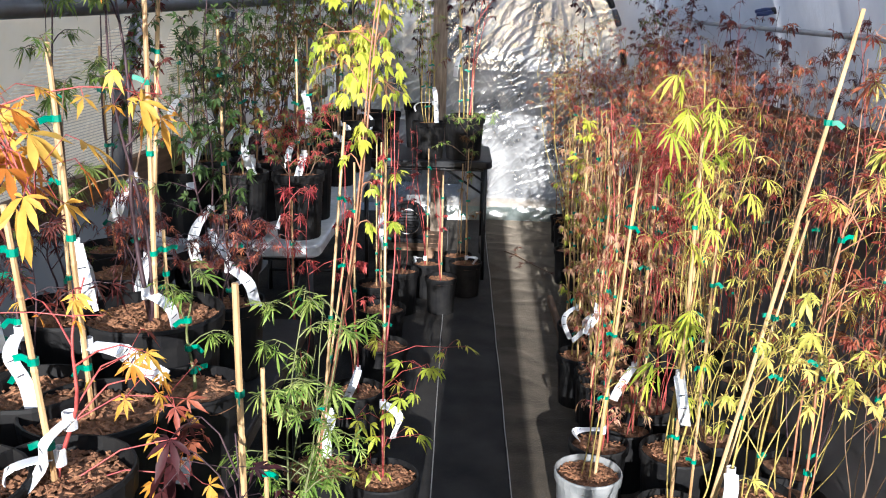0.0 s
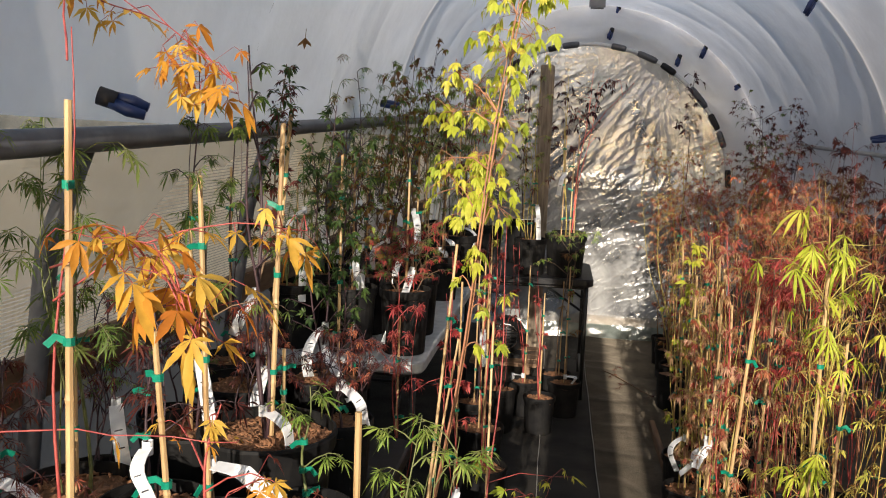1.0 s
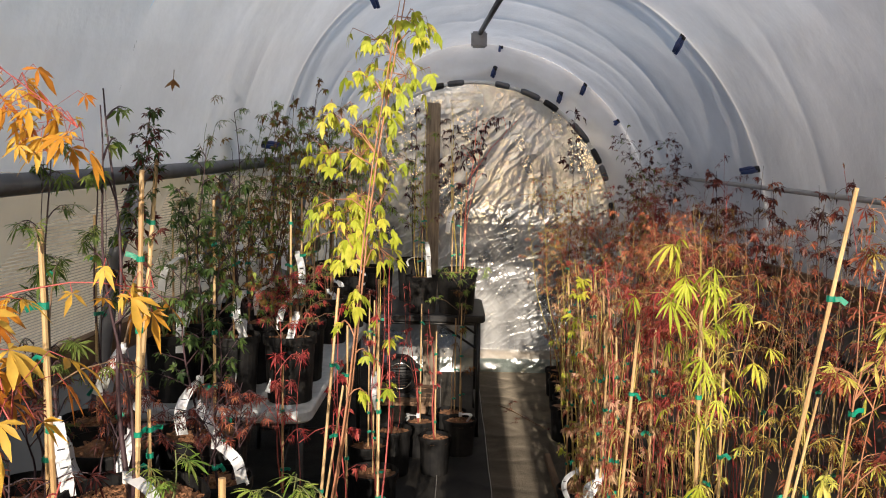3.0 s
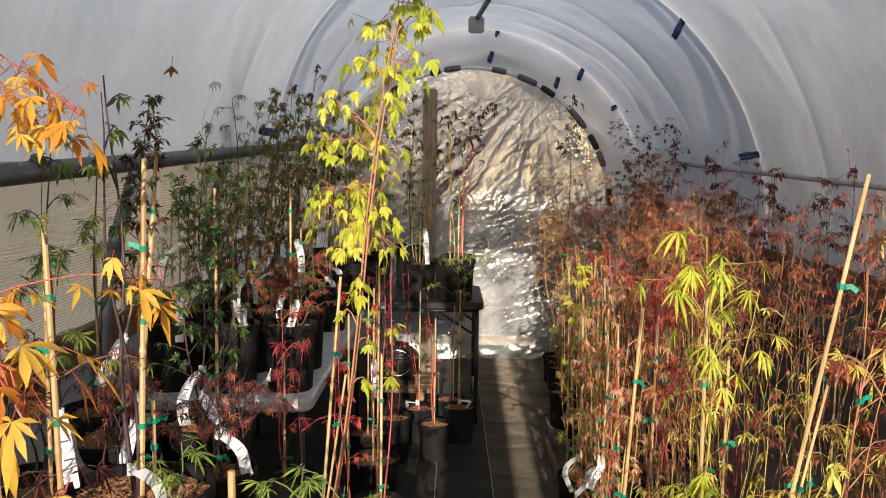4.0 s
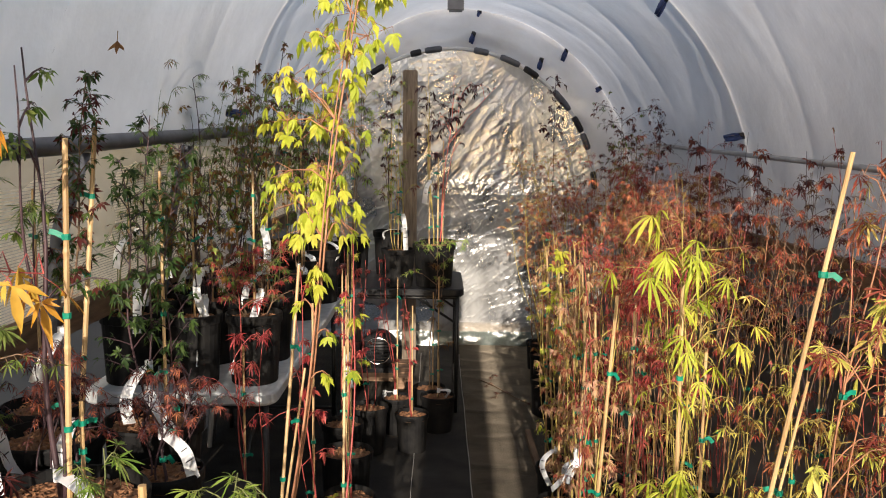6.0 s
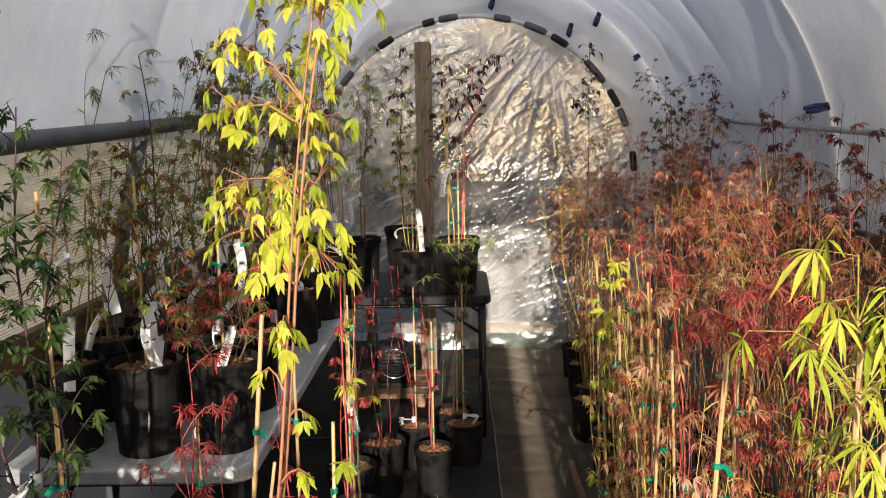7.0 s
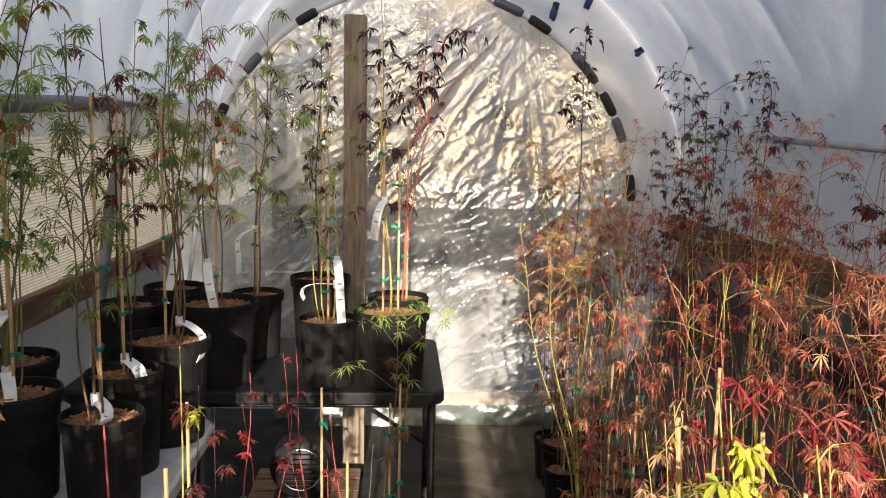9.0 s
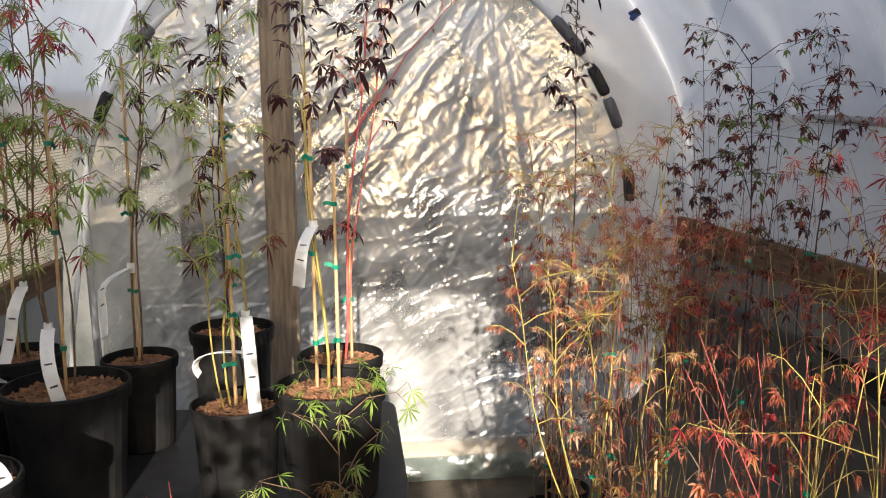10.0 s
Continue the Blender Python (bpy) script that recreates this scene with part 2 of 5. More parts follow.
LEAF = {
    "lime": leaf_material("lime_leaf", (0.32, 0.41, 0.04), (0.54, 0.58, 0.06), (0.68, 0.63, 0.10), 0.4),
    "yellow": leaf_material("yellow_leaf", (0.42, 0.44, 0.07), (0.64, 0.58, 0.12), (0.72, 0.54, 0.16), 0.3),
    "orange": leaf_material("orange_leaf", (0.60, 0.20, 0.03), (0.76, 0.40, 0.05), (0.80, 0.54, 0.10)),
    "green": leaf_material("green_leaf", (0.07, 0.13, 0.025), (0.15, 0.22, 0.045), (0.26, 0.30, 0.08)),
    "fresh": leaf_material("fresh_leaf", (0.16, 0.28, 0.045), (0.27, 0.38, 0.07), (0.40, 0.47, 0.13), 0.35),
    "dark": leaf_material("dark_leaf", (0.025, 0.008, 0.012), (0.06, 0.015, 0.018), (0.10, 0.03, 0.03), 0.3),
    "red": leaf_material("red_leaf", (0.22, 0.02, 0.03), (0.42, 0.05, 0.05), (0.58, 0.15, 0.11), 0.3),
    "rust": leaf_material("rust_leaf", (0.19, 0.035, 0.028), (0.34, 0.080, 0.048), (0.50, 0.18, 0.08), 0.3),
    "bronze": leaf_material("bronze_leaf", (0.10, 0.05, 0.02), (0.24, 0.11, 0.035), (0.34, 0.22, 0.06)),
    "tan": leaf_material("tan_leaf", (0.34, 0.17, 0.08), (0.58, 0.37, 0.20), (0.66, 0.36, 0.25), 0.25),
    "pine": leaf_material("curled_green_leaf", (0.02, 0.045, 0.012), (0.045, 0.085, 0.02), (0.08, 0.13, 0.03), 0.3),
    "wine": leaf_material("wine_leaf", (0.05, 0.012, 0.012), (0.13, 0.03, 0.025), (0.22, 0.07, 0.05)),
}


# ---- mesh helpers ----
def mesh_of(name, verts, faces, mat, smooth=False):
    me = bpy.data.meshes.new(name)
    me.from_pydata([tuple(v) for v in verts], [], faces)
    me.materials.append(mat)
    if smooth:
        me.polygons.foreach_set("use_smooth", [True] * len(me.polygons))
    me.update()
    return me


def piece(name, geo, mat, parent=None, label="", smooth=False):
    """Links (verts, faces) as one mesh object, under a parent if one is given."""
    ob = new(name, mesh_of(name, geo[0], geo[1], mat, smooth))
    if parent:
        ob.parent = parent
    if label:
        ob["label"] = label
    return ob


def join(*geos):
    v, f = [], []
    for gv, gf in geos:
        k = len(v)
        v.extend(gv)
        f.extend(tuple(i + k for i in q) for q in gf)
    return v, f


def tube(pts, radii, sides=6, cap=True):
    pts = [Vector(p) for p in pts]
    if isinstance(radii, (int, float)):
        radii = [radii] * len(pts)
    v, f = [], []
    side = None
    for i, p in enumerate(pts):
        d = (pts[min(i + 1, len(pts) - 1)] - pts[max(i - 1, 0)])
        d = d.normalized() if d.length > 1e-9 else Vector((0, 0, 1))
        if side is None:
            side = d.orthogonal().normalized()
        else:
            side = side - d * side.dot(d)
            side = side.normalized() if side.length > 1e-6 else d.orthogonal().normalized()
        up = d.cross(side)
        for k in range(sides):
            a = 2 * math.pi * k / sides
            v.append(p + (side * math.cos(a) + up * math.sin(a)) * radii[i])
    for i in range(len(pts) - 1):
        for k in range(sides):
            a, b = i * sides + k, i * sides + (k + 1) % sides
            f.append((a, b, b + sides, a + sides))
    if cap:
        f.append(tuple(range(sides - 1, -1, -1)))
        f.append(tuple(range(len(v) - sides, len(v))))
    return v, f


def lathe(profile, sides=28, centre=(0, 0, 0)):
    v, f = [], []
    for r, z in profile:
        for k in range(sides):
            a = 2 * math.pi * k / sides
            v.append((centre[0] + r * math.cos(a), centre[1] + r * math.sin(a), centre[2] + z))
    for i in range(len(profile) - 1):
        for k in range(sides):
            a, b = i * sides + k, i * sides + (k + 1) % sides
            f.append((a, b, b + sides, a + sides))
    f.append(tuple(range(sides - 1, -1, -1)))
    f.append(tuple(range(len(v) - sides, len(v))))
    return v, f


def box(x0, y0, z0, x1, y1, z1, bevel=0.004):
    """A box with bevelled edges."""
    bm = bmesh.new()
    bmesh.ops.create_cube(bm, size=1)
    for q in bm.verts:
        q.co = Vector((x0 + (q.co.x + 0.5) * (x1 - x0), y0 + (q.co.y + 0.5) * (y1 - y0), z0 + (q.co.z + 0.5) * (z1 - z0)))
    if bevel:
        bmesh.ops.bevel(bm, geom=bm.edges[:], offset=bevel, segments=2, affect="EDGES")
    bm.verts.index_update()
    geo = ([q.co.copy() for q in bm.verts], [tuple(q.index for q in fc.verts) for fc in bm.faces])
    bm.free()
    return geo


def slab(x0, y0, x1, y1, z0, z1, corner, edge=0.008, steps=6):
    """A table top: a rounded rectangle with a softened rim."""
    def loop(inset, z):
        pts = []
        r = max(corner - inset, 0.004)
        for cx, cy, a0 in ((x1 - corner, y1 - corner, 0), (x0 + corner, y1 - corner, 90), (x0 + corner, y0 + corner, 180), (x1 - corner, y0 + corner, 270)):
            for s_ in range(steps + 1):
                a = radians(a0 + 90 * s_ / steps)
                pts.append((cx + r * math.cos(a), cy + r * math.sin(a), z))
        return pts
    rows = [loop(edge, z0), loop(0, z0 + edge), loop(0, z1 - edge), loop(edge * 0.4, z1 - edge * 0.3), loop(edge, z1)]
    n_ = len(rows[0])
    v = [p for r in rows for p in r]
    f = [(i * n_ + k, i * n_ + (k + 1) % n_, (i + 1) * n_ + (k + 1) % n_, (i + 1) * n_ + k) for i in range(len(rows) - 1) for k in range(n_)]
    f.append(tuple(range(n_ - 1, -1, -1)))
    f.append(tuple(range(len(v) - n_, len(v))))
    return v, f


def empty(name, x=0, y=0, z=0, **tags):
    ob = new(name)
    ob.empty_display_size = 0.05
    ob.matrix_basis = Matrix.Translation((x, y, z))
    return tagged(ob, **tags)


# ---- the tunnel ----
CX, CZ = 1.12, 1.20
RIDGE_A, RIDGE_B = (1.20, 4.42), (1.12, 5.50)
HOOPS = (1.15, 4.4, 6.7)
A_LEFT, A_RIGHT, A_UP = 1.08, 1.385, 1.385


def section(y, a, grow=0.0):
    """A point of the tunnel's skin: a runs from the left wall (-90 degrees) over the top (0) to the right (90) and on down."""
    s_, c_ = math.sin(radians(a)), math.cos(radians(a))
    wide = 0.08 * math.exp(-((y - 4.4) / 1.3) ** 2)
    grow += wide if a > 0 else wide * (0.2 + math.sin(math.pi * min(1.0, -a / 76)))
    w = (A_LEFT if s_ < 0 else A_RIGHT) + grow
    return Vector((CX + w * s_, y, CZ + (A_UP + grow) * c_))


def skin(y0, y1, a0, a1, ny, na, grow=0.0, sag=0.004):
    v, f = [], []
    for i in range(ny + 1):
        y = y0 + (y1 - y0) * i / ny
        near = min(abs(y - h) for h in HOOPS)
        dip = -sag * (1 - math.exp(-near / 0.14)) - 0.012 * (1 - math.exp(-near / 0.03))
        for k in range(na + 1):
            a = a0 + (a1 - a0) * k / na
            w = noise.noise((y * 0.7, a * 0.03, 3.1)) * 0.008
            fold = 1 - min(1, abs(noise.noise((y * 1.1 + a * 0.045, a * 0.02 - y * 0.35, 5.0))) * 5)
            w += fold * fold * 0.004 + (1 - min(1, abs(noise.noise((y * 0.8 - a * 0.05, a * 0.02, 15.0))) * 6)) * 0.003
            for yc, deep in ((5.25, 0.010), (5.72, 0.014), (6.12, 0.012), (3.5, 0.006), (2.95, 0.006), (2.5, 0.006)):
                w -= deep * math.exp(-abs(y - yc - 0.12 * noise.noise((a * 0.03, yc, 2.0))) / 0.055) * max(0.0, 0.35 + 1.3 * noise.noise((a * 0.035, yc * 3, 8.0)))
            v.append(section(y, a, grow + dip + w * min(1, near / 0.2 + 0.15)))
    for i in range(ny):
        for k in range(na):
            q = i * (na + 1) + k
            f.append((q, q + 1, q + na + 2, q + na + 1))
    return v, f


def sheet(p00, p10, p11, p01, nu, nv, amp, freq, seed=0.0):
    """A four-cornered sheet with soft waves."""
    p00, p10, p11, p01 = (Vector(p) for p in (p00, p10, p11, p01))
    nrm = (p10 - p00).cross(p01 - p00).normalized()
    v, f = [], []
    for i in range(nu + 1):
        for k in range(nv + 1):
            u, w = i / nu, k / nv
            p = p00 * (1 - u) * (1 - w) + p10 * u * (1 - w) + p11 * u * w + p01 * (1 - u) * w
            d = amp * noise.noise((p.x * freq + seed, p.y * freq, p.z * freq)) + 0.4 * amp * noise.noise((p.x * freq * 3, p.y * freq * 3 + seed, p.z * freq * 3))
            v.append(p + nrm * d)
    for i in range(nu):
        for k in range(nv):
            q = i * (nv + 1) + k
            f.append((q, q + 1, q + nv + 2, q + nv + 1))
    return v, f


def rise(y):
    """The ground falls a little towards the far end."""
    u = min(1.0, max(0.0, (y - 5.1) / 1.45))
    return -0.022 * u * u * (3 - 2 * u)


ground = tagged(piece("ground", sheet((-150, -150, -0.03), (150, -150, -0.03), (150, 150, -0.03), (-150, 150, -0.03), 40, 40, 0.0, 0.1), BOUNCE_GROUND), "unseen ground round the tunnel, paled to bounce light", "ground", kind="structure")


def cloth_floor(xa, xb, nx, lift, rough):
    v, f = [], []
    ny = 420
    for i in range(nx + 1):
        for k in range(ny + 1):
            x, y = xa + (xb - xa) * i / nx, -1.9 + 9.0 * k / ny
            h = 0.004 * noise.noise((x * 2, y * 1.2, 0)) + rough * 1.1 * max(0.0, 1 - abs(noise.noise((x * 3.0 + 0.8 * y, y * 2.4, 14))) * 7) + 0.8 * rough * noise.noise((x * 4, y * 4, 4)) + 0.4 * rough * noise.noise((x * 9, y * 11, 7)) + 0.003 * noise.noise((x * 11, y * 4, 2))
            v.append((x, y, h + lift + rise(y)))
    for i in range(nx):
        for k in range(ny):
            q = i * (ny + 1) + k
            f.append((q, q + ny + 1, q + ny + 2, q + 1))
    return v, f


floor = tagged(piece("floor", cloth_floor(-0.35, 1.24, 60, 0.0, 0.0025), CLOTH, smooth=True), "black woven weed cloth laid over the ground", "floor", kind="structure")
piece("cloth_strip", cloth_floor(1.19, 2.75, 90, 0.006, 0.004), CLOTH_DUSTY, floor, "dusty wrinkled strip of weed cloth", smooth=True)
for x0, x1 in ((0.94, 0.90), (1.195, 1.185)):
    pts = [(x0 + (x1 - x0) * k / 40 + 0.006 * noise.noise((k * 0.4, x0, 0)), 0.1 + 6.4 * k / 40, 0.009 + rise(0.1 + 6.4 * k / 40)) for k in range(41)]
    piece("seam_cord", tube(pts, 0.0022, 5), CORD, floor, "thin pale stitched seam")

roof = empty("roof_film", label="milky greenhouse film stretched over the hoops", category="film", kind="structure")
piece("film_sheet", skin(2.2, 6.7, -76, 93, 300, 66), FILM, roof, smooth=True)
piece("film_sheet", skin(0.4, 2.2, -76, -14, 60, 26), FILM, roof, smooth=True)
# Out of view; its clearness is only set to let sun through.
piece("film_sheet", skin(1.15, 2.2, -14, 93, 24, 40), FLAP, roof, "unseen front bay film, made clearer to pass sun", smooth=True)
piece("film_sheet", skin(1.15, 6.7, 93, 146, 110, 20), FILM_LOW, roof, "lower width of film, tinted dark for shade", smooth=True)

for k, y in enumerate(HOOPS):
    h = empty("hoop", label="bent pale pipe hoop carrying the film", category="hoop", group="hoops", kind="structure")
    pts = [section(y, a, 0.018) for a in range(-76, 105, 4)]
    foot = pts[-1]
    pts = [Vector((-0.14, y, 0.0)), Vector((-0.07, y, 0.75))] + pts + [Vector((foot.x + 0.02, y, 0.5)), Vector((foot.x + 0.02, y, 0))]
    piece("pipe", tube(pts, 0.012 if k == 1 else 0.011, 10), FOLD, h, smooth=True)
for y in (1.5, 2.52, 3.48, 4.46, 5.4):
    p = tagged(piece("side_post", tube([(-0.15, y, 0), (-0.055, y, 0.95), (0.0, y - 0.02, 1.29), (0.06, y + 0.01, 1.51 + 0.03 * (y - 2.4))], 0.022, 10), PVC_GREY, smooth=True), "leaning grey pipe post of the side wall", "post", "side posts", "structure")
tagged(piece("purlin_left", tube([(0.09, -1.0, 1.40), (0.09, 2.4, 1.53), (0.08, 4.4, 1.612), (0.06, 6.7, 1.695)], 0.024, 12), PVC_GREY, smooth=True), "grey pipe rail along the side of the tunnel", "rail", kind="structure")
tagged(piece("purlin_right", tube([(2.47, -1.0, 1.32), (2.475, 3.3, 1.49), (2.48, 5.4, 1.56), (2.48, 6.72, 1.635)], 0.012, 12), PVC_PALE, smooth=True), "grey pipe rail behind the film", "rail", kind="structure")
ridge = empty("ridge_pipe", label="grey ridge pipe with a coupling block under the film", category="rail", kind="structure")
piece("pipe", tube([(RIDGE_A[0], RIDGE_A[1], 2.46), (RIDGE_B[0], RIDGE_B[1], 2.46)], 0.016, 10), PVC_GREY, ridge, smooth=True)
piece("coupling", box(RIDGE_B[0] - 0.055, RIDGE_B[1] - 0.02, 2.37, RIDGE_B[0] + 0.045, RIDGE_B[1] + 0.03, 2.47, 0.01), PVC_PALE, ridge, "pale grey coupling block")
tagged(piece("side_board_left", box(-0.10, -1.0, 0.97, -0.06, 6.6, 1.06), WOOD_Y), "weathered brown board along the side wall", "board", kind="structure")
tagged(piece("side_board_right", box(2.425, -0.05, 1.05, 2.455, 6.72, 1.17), WOOD_Y), "weathered brown board behind the side film", "board", kind="structure")
tagged(piece("ground_rail_right", tube([(2.5, -1.0, 0.5), (2.5, 6.7, 0.57)], 0.02, 8), PVC_GREY, smooth=True), "grey pipe rail low along the side film", "rail", kind="structure")
tagged(piece("wall_left", sheet((-0.24, -1.0, 0.0), (-0.24, 6.95, 0.0), (-0.17, 6.95, 1.02), (-0.17, -1.0, 1.02), 80, 12, 0.015, 1.2), FILM_LOW, smooth=True), "grey film below the side board, tinted dark for shade", "film", kind="structure")


def shade_net():
    """Horizontal knitted strips hung from the rail, a little apart."""
    v, f = [], []
    rows = 56
    for r in range(rows):
        z0 = r / rows
        z1 = (r + 0.72) / rows
        for s_ in range(60):
            for u in (s_ / 60, (s_ + 1) / 60):
                y = -1.7 + 8.3 * u
                top = 1.40 + (y + 1.7) * 0.0352
                for z in (z0, z1):
                    zz = 1.04 + (top - 1.04) * z
                    x = -0.085 + 0.14 * (zz - 1.04) / 0.5 - 0.02 + 0.012 * noise.noise((y * 1.5, zz * 3, 7))
                    v.append((x, y, zz))
            k = len(v)
            f.append((k - 4, k - 2, k - 1, k - 3))
    return v, f


net = tagged(piece("shade_net", shade_net(), NET), "beige knitted shade net on the side wall", "net", kind="stuff")
tagged(piece("net_backing", sheet((-0.13, -1.0, 1.02), (-0.13, 6.6, 1.02), (0.045, 6.6, 1.70), (0.045, -1.0, 1.40), 60, 10, 0.015, 1.4), film_material("net_film", 0.6, 0.03, 0.4, (0.95, 0.83, 0.65), 3, 0.2, 0.01), smooth=True), "cream film behind the shade net", "film", kind="structure")


# Unseen boards and posts added here to cut the sun into its narrow beam.
tagged(piece("sun_mask_post", box(1.96, -1.04, 0.6, 2.02, -1.00, 2.74), WOOD), "unseen timber post added to mask the sun", "post", kind="structure")
tagged(piece("sun_mask_board", box(0.80, -1.04, 2.204, 1.04, -1.00, 2.58), WOOD_X), "unseen timber board added to mask the sun", "board", kind="structure")
# Unseen film strip, added to soften the top of the sunlit patch.
tagged(piece("sun_soften_film", skin(0.55, 1.14, -14, 60, 14, 30), FLAP, smooth=True), "unseen film strip added to soften the sunlight's edge", "film", kind="structure")
# Not a known door: an added panel that keeps sun off the aisle.
door = empty("sun_mask_door", label="unseen timber panel added to shade the aisle", category="door", kind="structure")
piece("sun_mask_panel", box(0.84, -1.04, 0.0, 1.19, -1.00, 2.2), WOOD, door)
tagged(piece("sun_mask_post", box(1.30, -1.04, 0.0, 1.335, -0.98, 2.2), WOOD), "unseen timber post added to mask the sun", "post", kind="structure")
tagged(piece("sun_mask_header", box(1.50, -1.04, 2.74, 2.02, -1.00, 3.0), WOOD_X), "unseen timber header added to shade the end film", "board", kind="structure")
tagged(piece("sun_mask_wall", box(1.40, -1.04, 0.0, 2.55, -1.00, 0.6), WOOD_X), "unseen low timber wall added to block the sun", "wall", kind="structure")
tagged(piece("sun_mask_wall", box(-0.2, -1.04, 0.0, 0.84, -1.00, 0.9), WOOD_X), "unseen low timber wall added to block the sun", "wall", kind="structure")
tagged(piece("dark_sheet_right", sheet((2.49, -0.05, 0.0), (2.49, 6.95, -0.03), (2.48, 6.95, 0.88), (2.48, -0.05, 0.86), 60, 8, 0.012, 3.0), DARK_SHEET, smooth=True), "black sheet added to darken the foot of the wall", "cloth", kind="structure")
# Added dark backdrop, so no bright sky shows through the end film.
tagged(piece("end_backdrop", sheet((-8, 8.6, -0.05), (10, 8.6, -0.05), (10, 9.4, 3.0), (-8, 9.4, 3.0), 60, 14, 0.25, 0.9), BACKDROP, smooth=True), "dark backdrop bank added behind the end film", "bank", kind="structure")
# Added, unseen: holds back skylight so the right-hand film stays dimmer.
tagged(piece("side_sky_block", sheet((4.4, -6, -0.05), (4.4, 14, -0.05), (4.9, 14, 3.4), (4.9, -6, 3.4), 60, 14, 0.25, 0.9), BACKDROP, smooth=True), "unseen dark bank added to dim the right film", "bank", kind="structure")


# ---- far end ----
ARCH_Y, ARCH_R = 6.6, 1.08


def arch_point(a, r=ARCH_R, y=ARCH_Y):
    return Vector((CX + r * math.sin(radians(a)), y, CZ + r * math.cos(radians(a))))


arch = empty("door_arch", label="white pipe arch with black clamps holding the film", category="arch", kind="structure")
pts = [Vector((CX - ARCH_R - 0.02, 6.75, -0.02))] + [arch_point(a) for a in range(-92, 93, 4)] + [Vector((CX + ARCH_R + 0.02, 6.75, -0.02))]
piece("pipe", tube(pts, 0.015, 10), PVC_WHITE, arch, smooth=True)
for a, half, mat in ((-66, 3.2, FOAM), (-50, 3.0, PVC_GREY), (-31.5, 3.0, FOAM), (-15, 2.2, FOAM), (-8, 3.4, PVC_GREY), (11, 3.0, PVC_GREY), (23, 4.2, PVC_GREY), (32.5, 3.3, FOAM), (49, 5.0, PVC_GREY), (60.5, 3.4, FOAM), (68, 3.4, PVC_GREY), (84, 3.6, FOAM)):
    geo = tube([arch_point(a + half * s_ / 4) for s_ in range(-4, 5)], [0.017] + [0.024] * 7 + [0.017], 10)
    piece("clamp", geo, mat, arch, "black snap clamp" if mat is FOAM else "grey snap clamp", smooth=True)


def end_film():
    v, f = [], []
    nu, nv = 400, 420
    for k in range(nv + 1):
        z = 0.10 + (CZ + ARCH_R - 0.005 - 0.10) * k / nv
        half = ARCH_R if z < CZ else math.sqrt(max(0.0, ARCH_R ** 2 - (z - CZ) ** 2))
        y = ARCH_Y + 0.26 * max(0.0, (CZ - z) / CZ)
        for i in range(nu + 1):
            u = 2 * i / nu - 1
            x = CX + half * u
            edge = min(1, (1 - abs(u)) * 6 * (half / ARCH_R) + 0.05) * min(1, (CZ + ARCH_R - z) * 4)
            # long folds fan out from the clamps at the top; creases lie across them, in patches
            wx, wz = x + 0.05 * noise.noise((x * 2.6, z * 2.6, 1.0)) + 0.015 * noise.noise((x * 9, z * 9, 4.0)), z + 0.05 * noise.noise((x * 2.6, z * 2.6, 8.0)) + 0.015 * noise.noise((x * 9, z * 9, 6.0))
            fx, fz = wx - 1.66, 2.26 - wz
            turn, far = math.atan2(fx, max(fz, 0.02)), math.hypot(fx, fz)
            d = 0.05 * noise.noise((x * 1.5, z * 1.3, 5.5))
            d += 0.010 * min(1, far * 0.8) * abs(noise.noise((turn * 7.0, far * 0.9, 2.0))) * 2 + 0.0030 * min(1, far * 0.7) * abs(noise.noise((turn * 19.0, far * 1.9, 9.0))) * 2
            patch = min(1, max(0, 0.35 + 1.5 * noise.noise((x * 1.7, z * 1.7, 31.0)))) * max(0.25, min(1.0, (2.0 - z) * 1.4))
            for lean, across, length, amp, sharp, shift in ((-0.95, 8.0, 2.4, 0.0075, 6, 0.0), (-0.65, 14.0, 4.2, 0.0045, 6, 3.0), (-1.25, 20.0, 6.5, 0.0032, 5, 6.0), (0.5, 13.0, 4.0, 0.003, 7, 9.0), (-0.85, 30.0, 9.0, 0.0022, 5, 12.0)):
                u_, w_ = wx * math.cos(lean) + wz * math.sin(lean), wz * math.cos(lean) - wx * math.sin(lean)
                crease = max(0.0, 1 - abs(noise.noise((w_ * length + shift, u_ * across, shift))) * sharp)
                d -= amp * crease * (0.3 + patch) * (2.0 if z < 0.85 else 1.2 if z < 1.2 else 1.0)
            v.append((x, y + d * edge, z))
    for k in range(nv):
        for i in range(nu):
            q = k * (nu + 1) + i
            f.append((q, q + 1, q + nu + 2, q + nu + 1))
    return v, f


tagged(piece("wall_end", end_film(), CRINKLE, smooth=True), "crumpled silvery clear film closing the arch", "film", kind="structure")


def end_ring():
    """Milky film from the outer hoop in to the arch."""
    v, f = [], []
    na, nr = 60, 12
    for k in range(na + 1):
        a = -78 + 190 * k / na
        inner, outer = arch_point(min(max(a, -90), 90), ARCH_R + 0.012), section(6.705, a, 0.012)
        if a > 90:
            inner = Vector((CX + ARCH_R + 0.015, ARCH_Y + 0.05 * (a - 90) / 22, CZ - 0.9 * (a - 90) / 22))
        for i in range(nr + 1):
            u = i / nr
            p = inner.lerp(outer, u)
            bulge = math.sin(math.pi * u) * (0.10 + 0.05 * math.sin(radians(a * 7)))
            v.append(p + Vector((0, -bulge * 0.6 + 0.02 * noise.noise((a * 0.12, u * 4, 2)), 0)))
    for k in range(na):
        for i in range(nr):
            q = k * (nr + 1) + i
            f.append((q, q + 1, q + nr + 2, q + nr + 1))
    return v, f


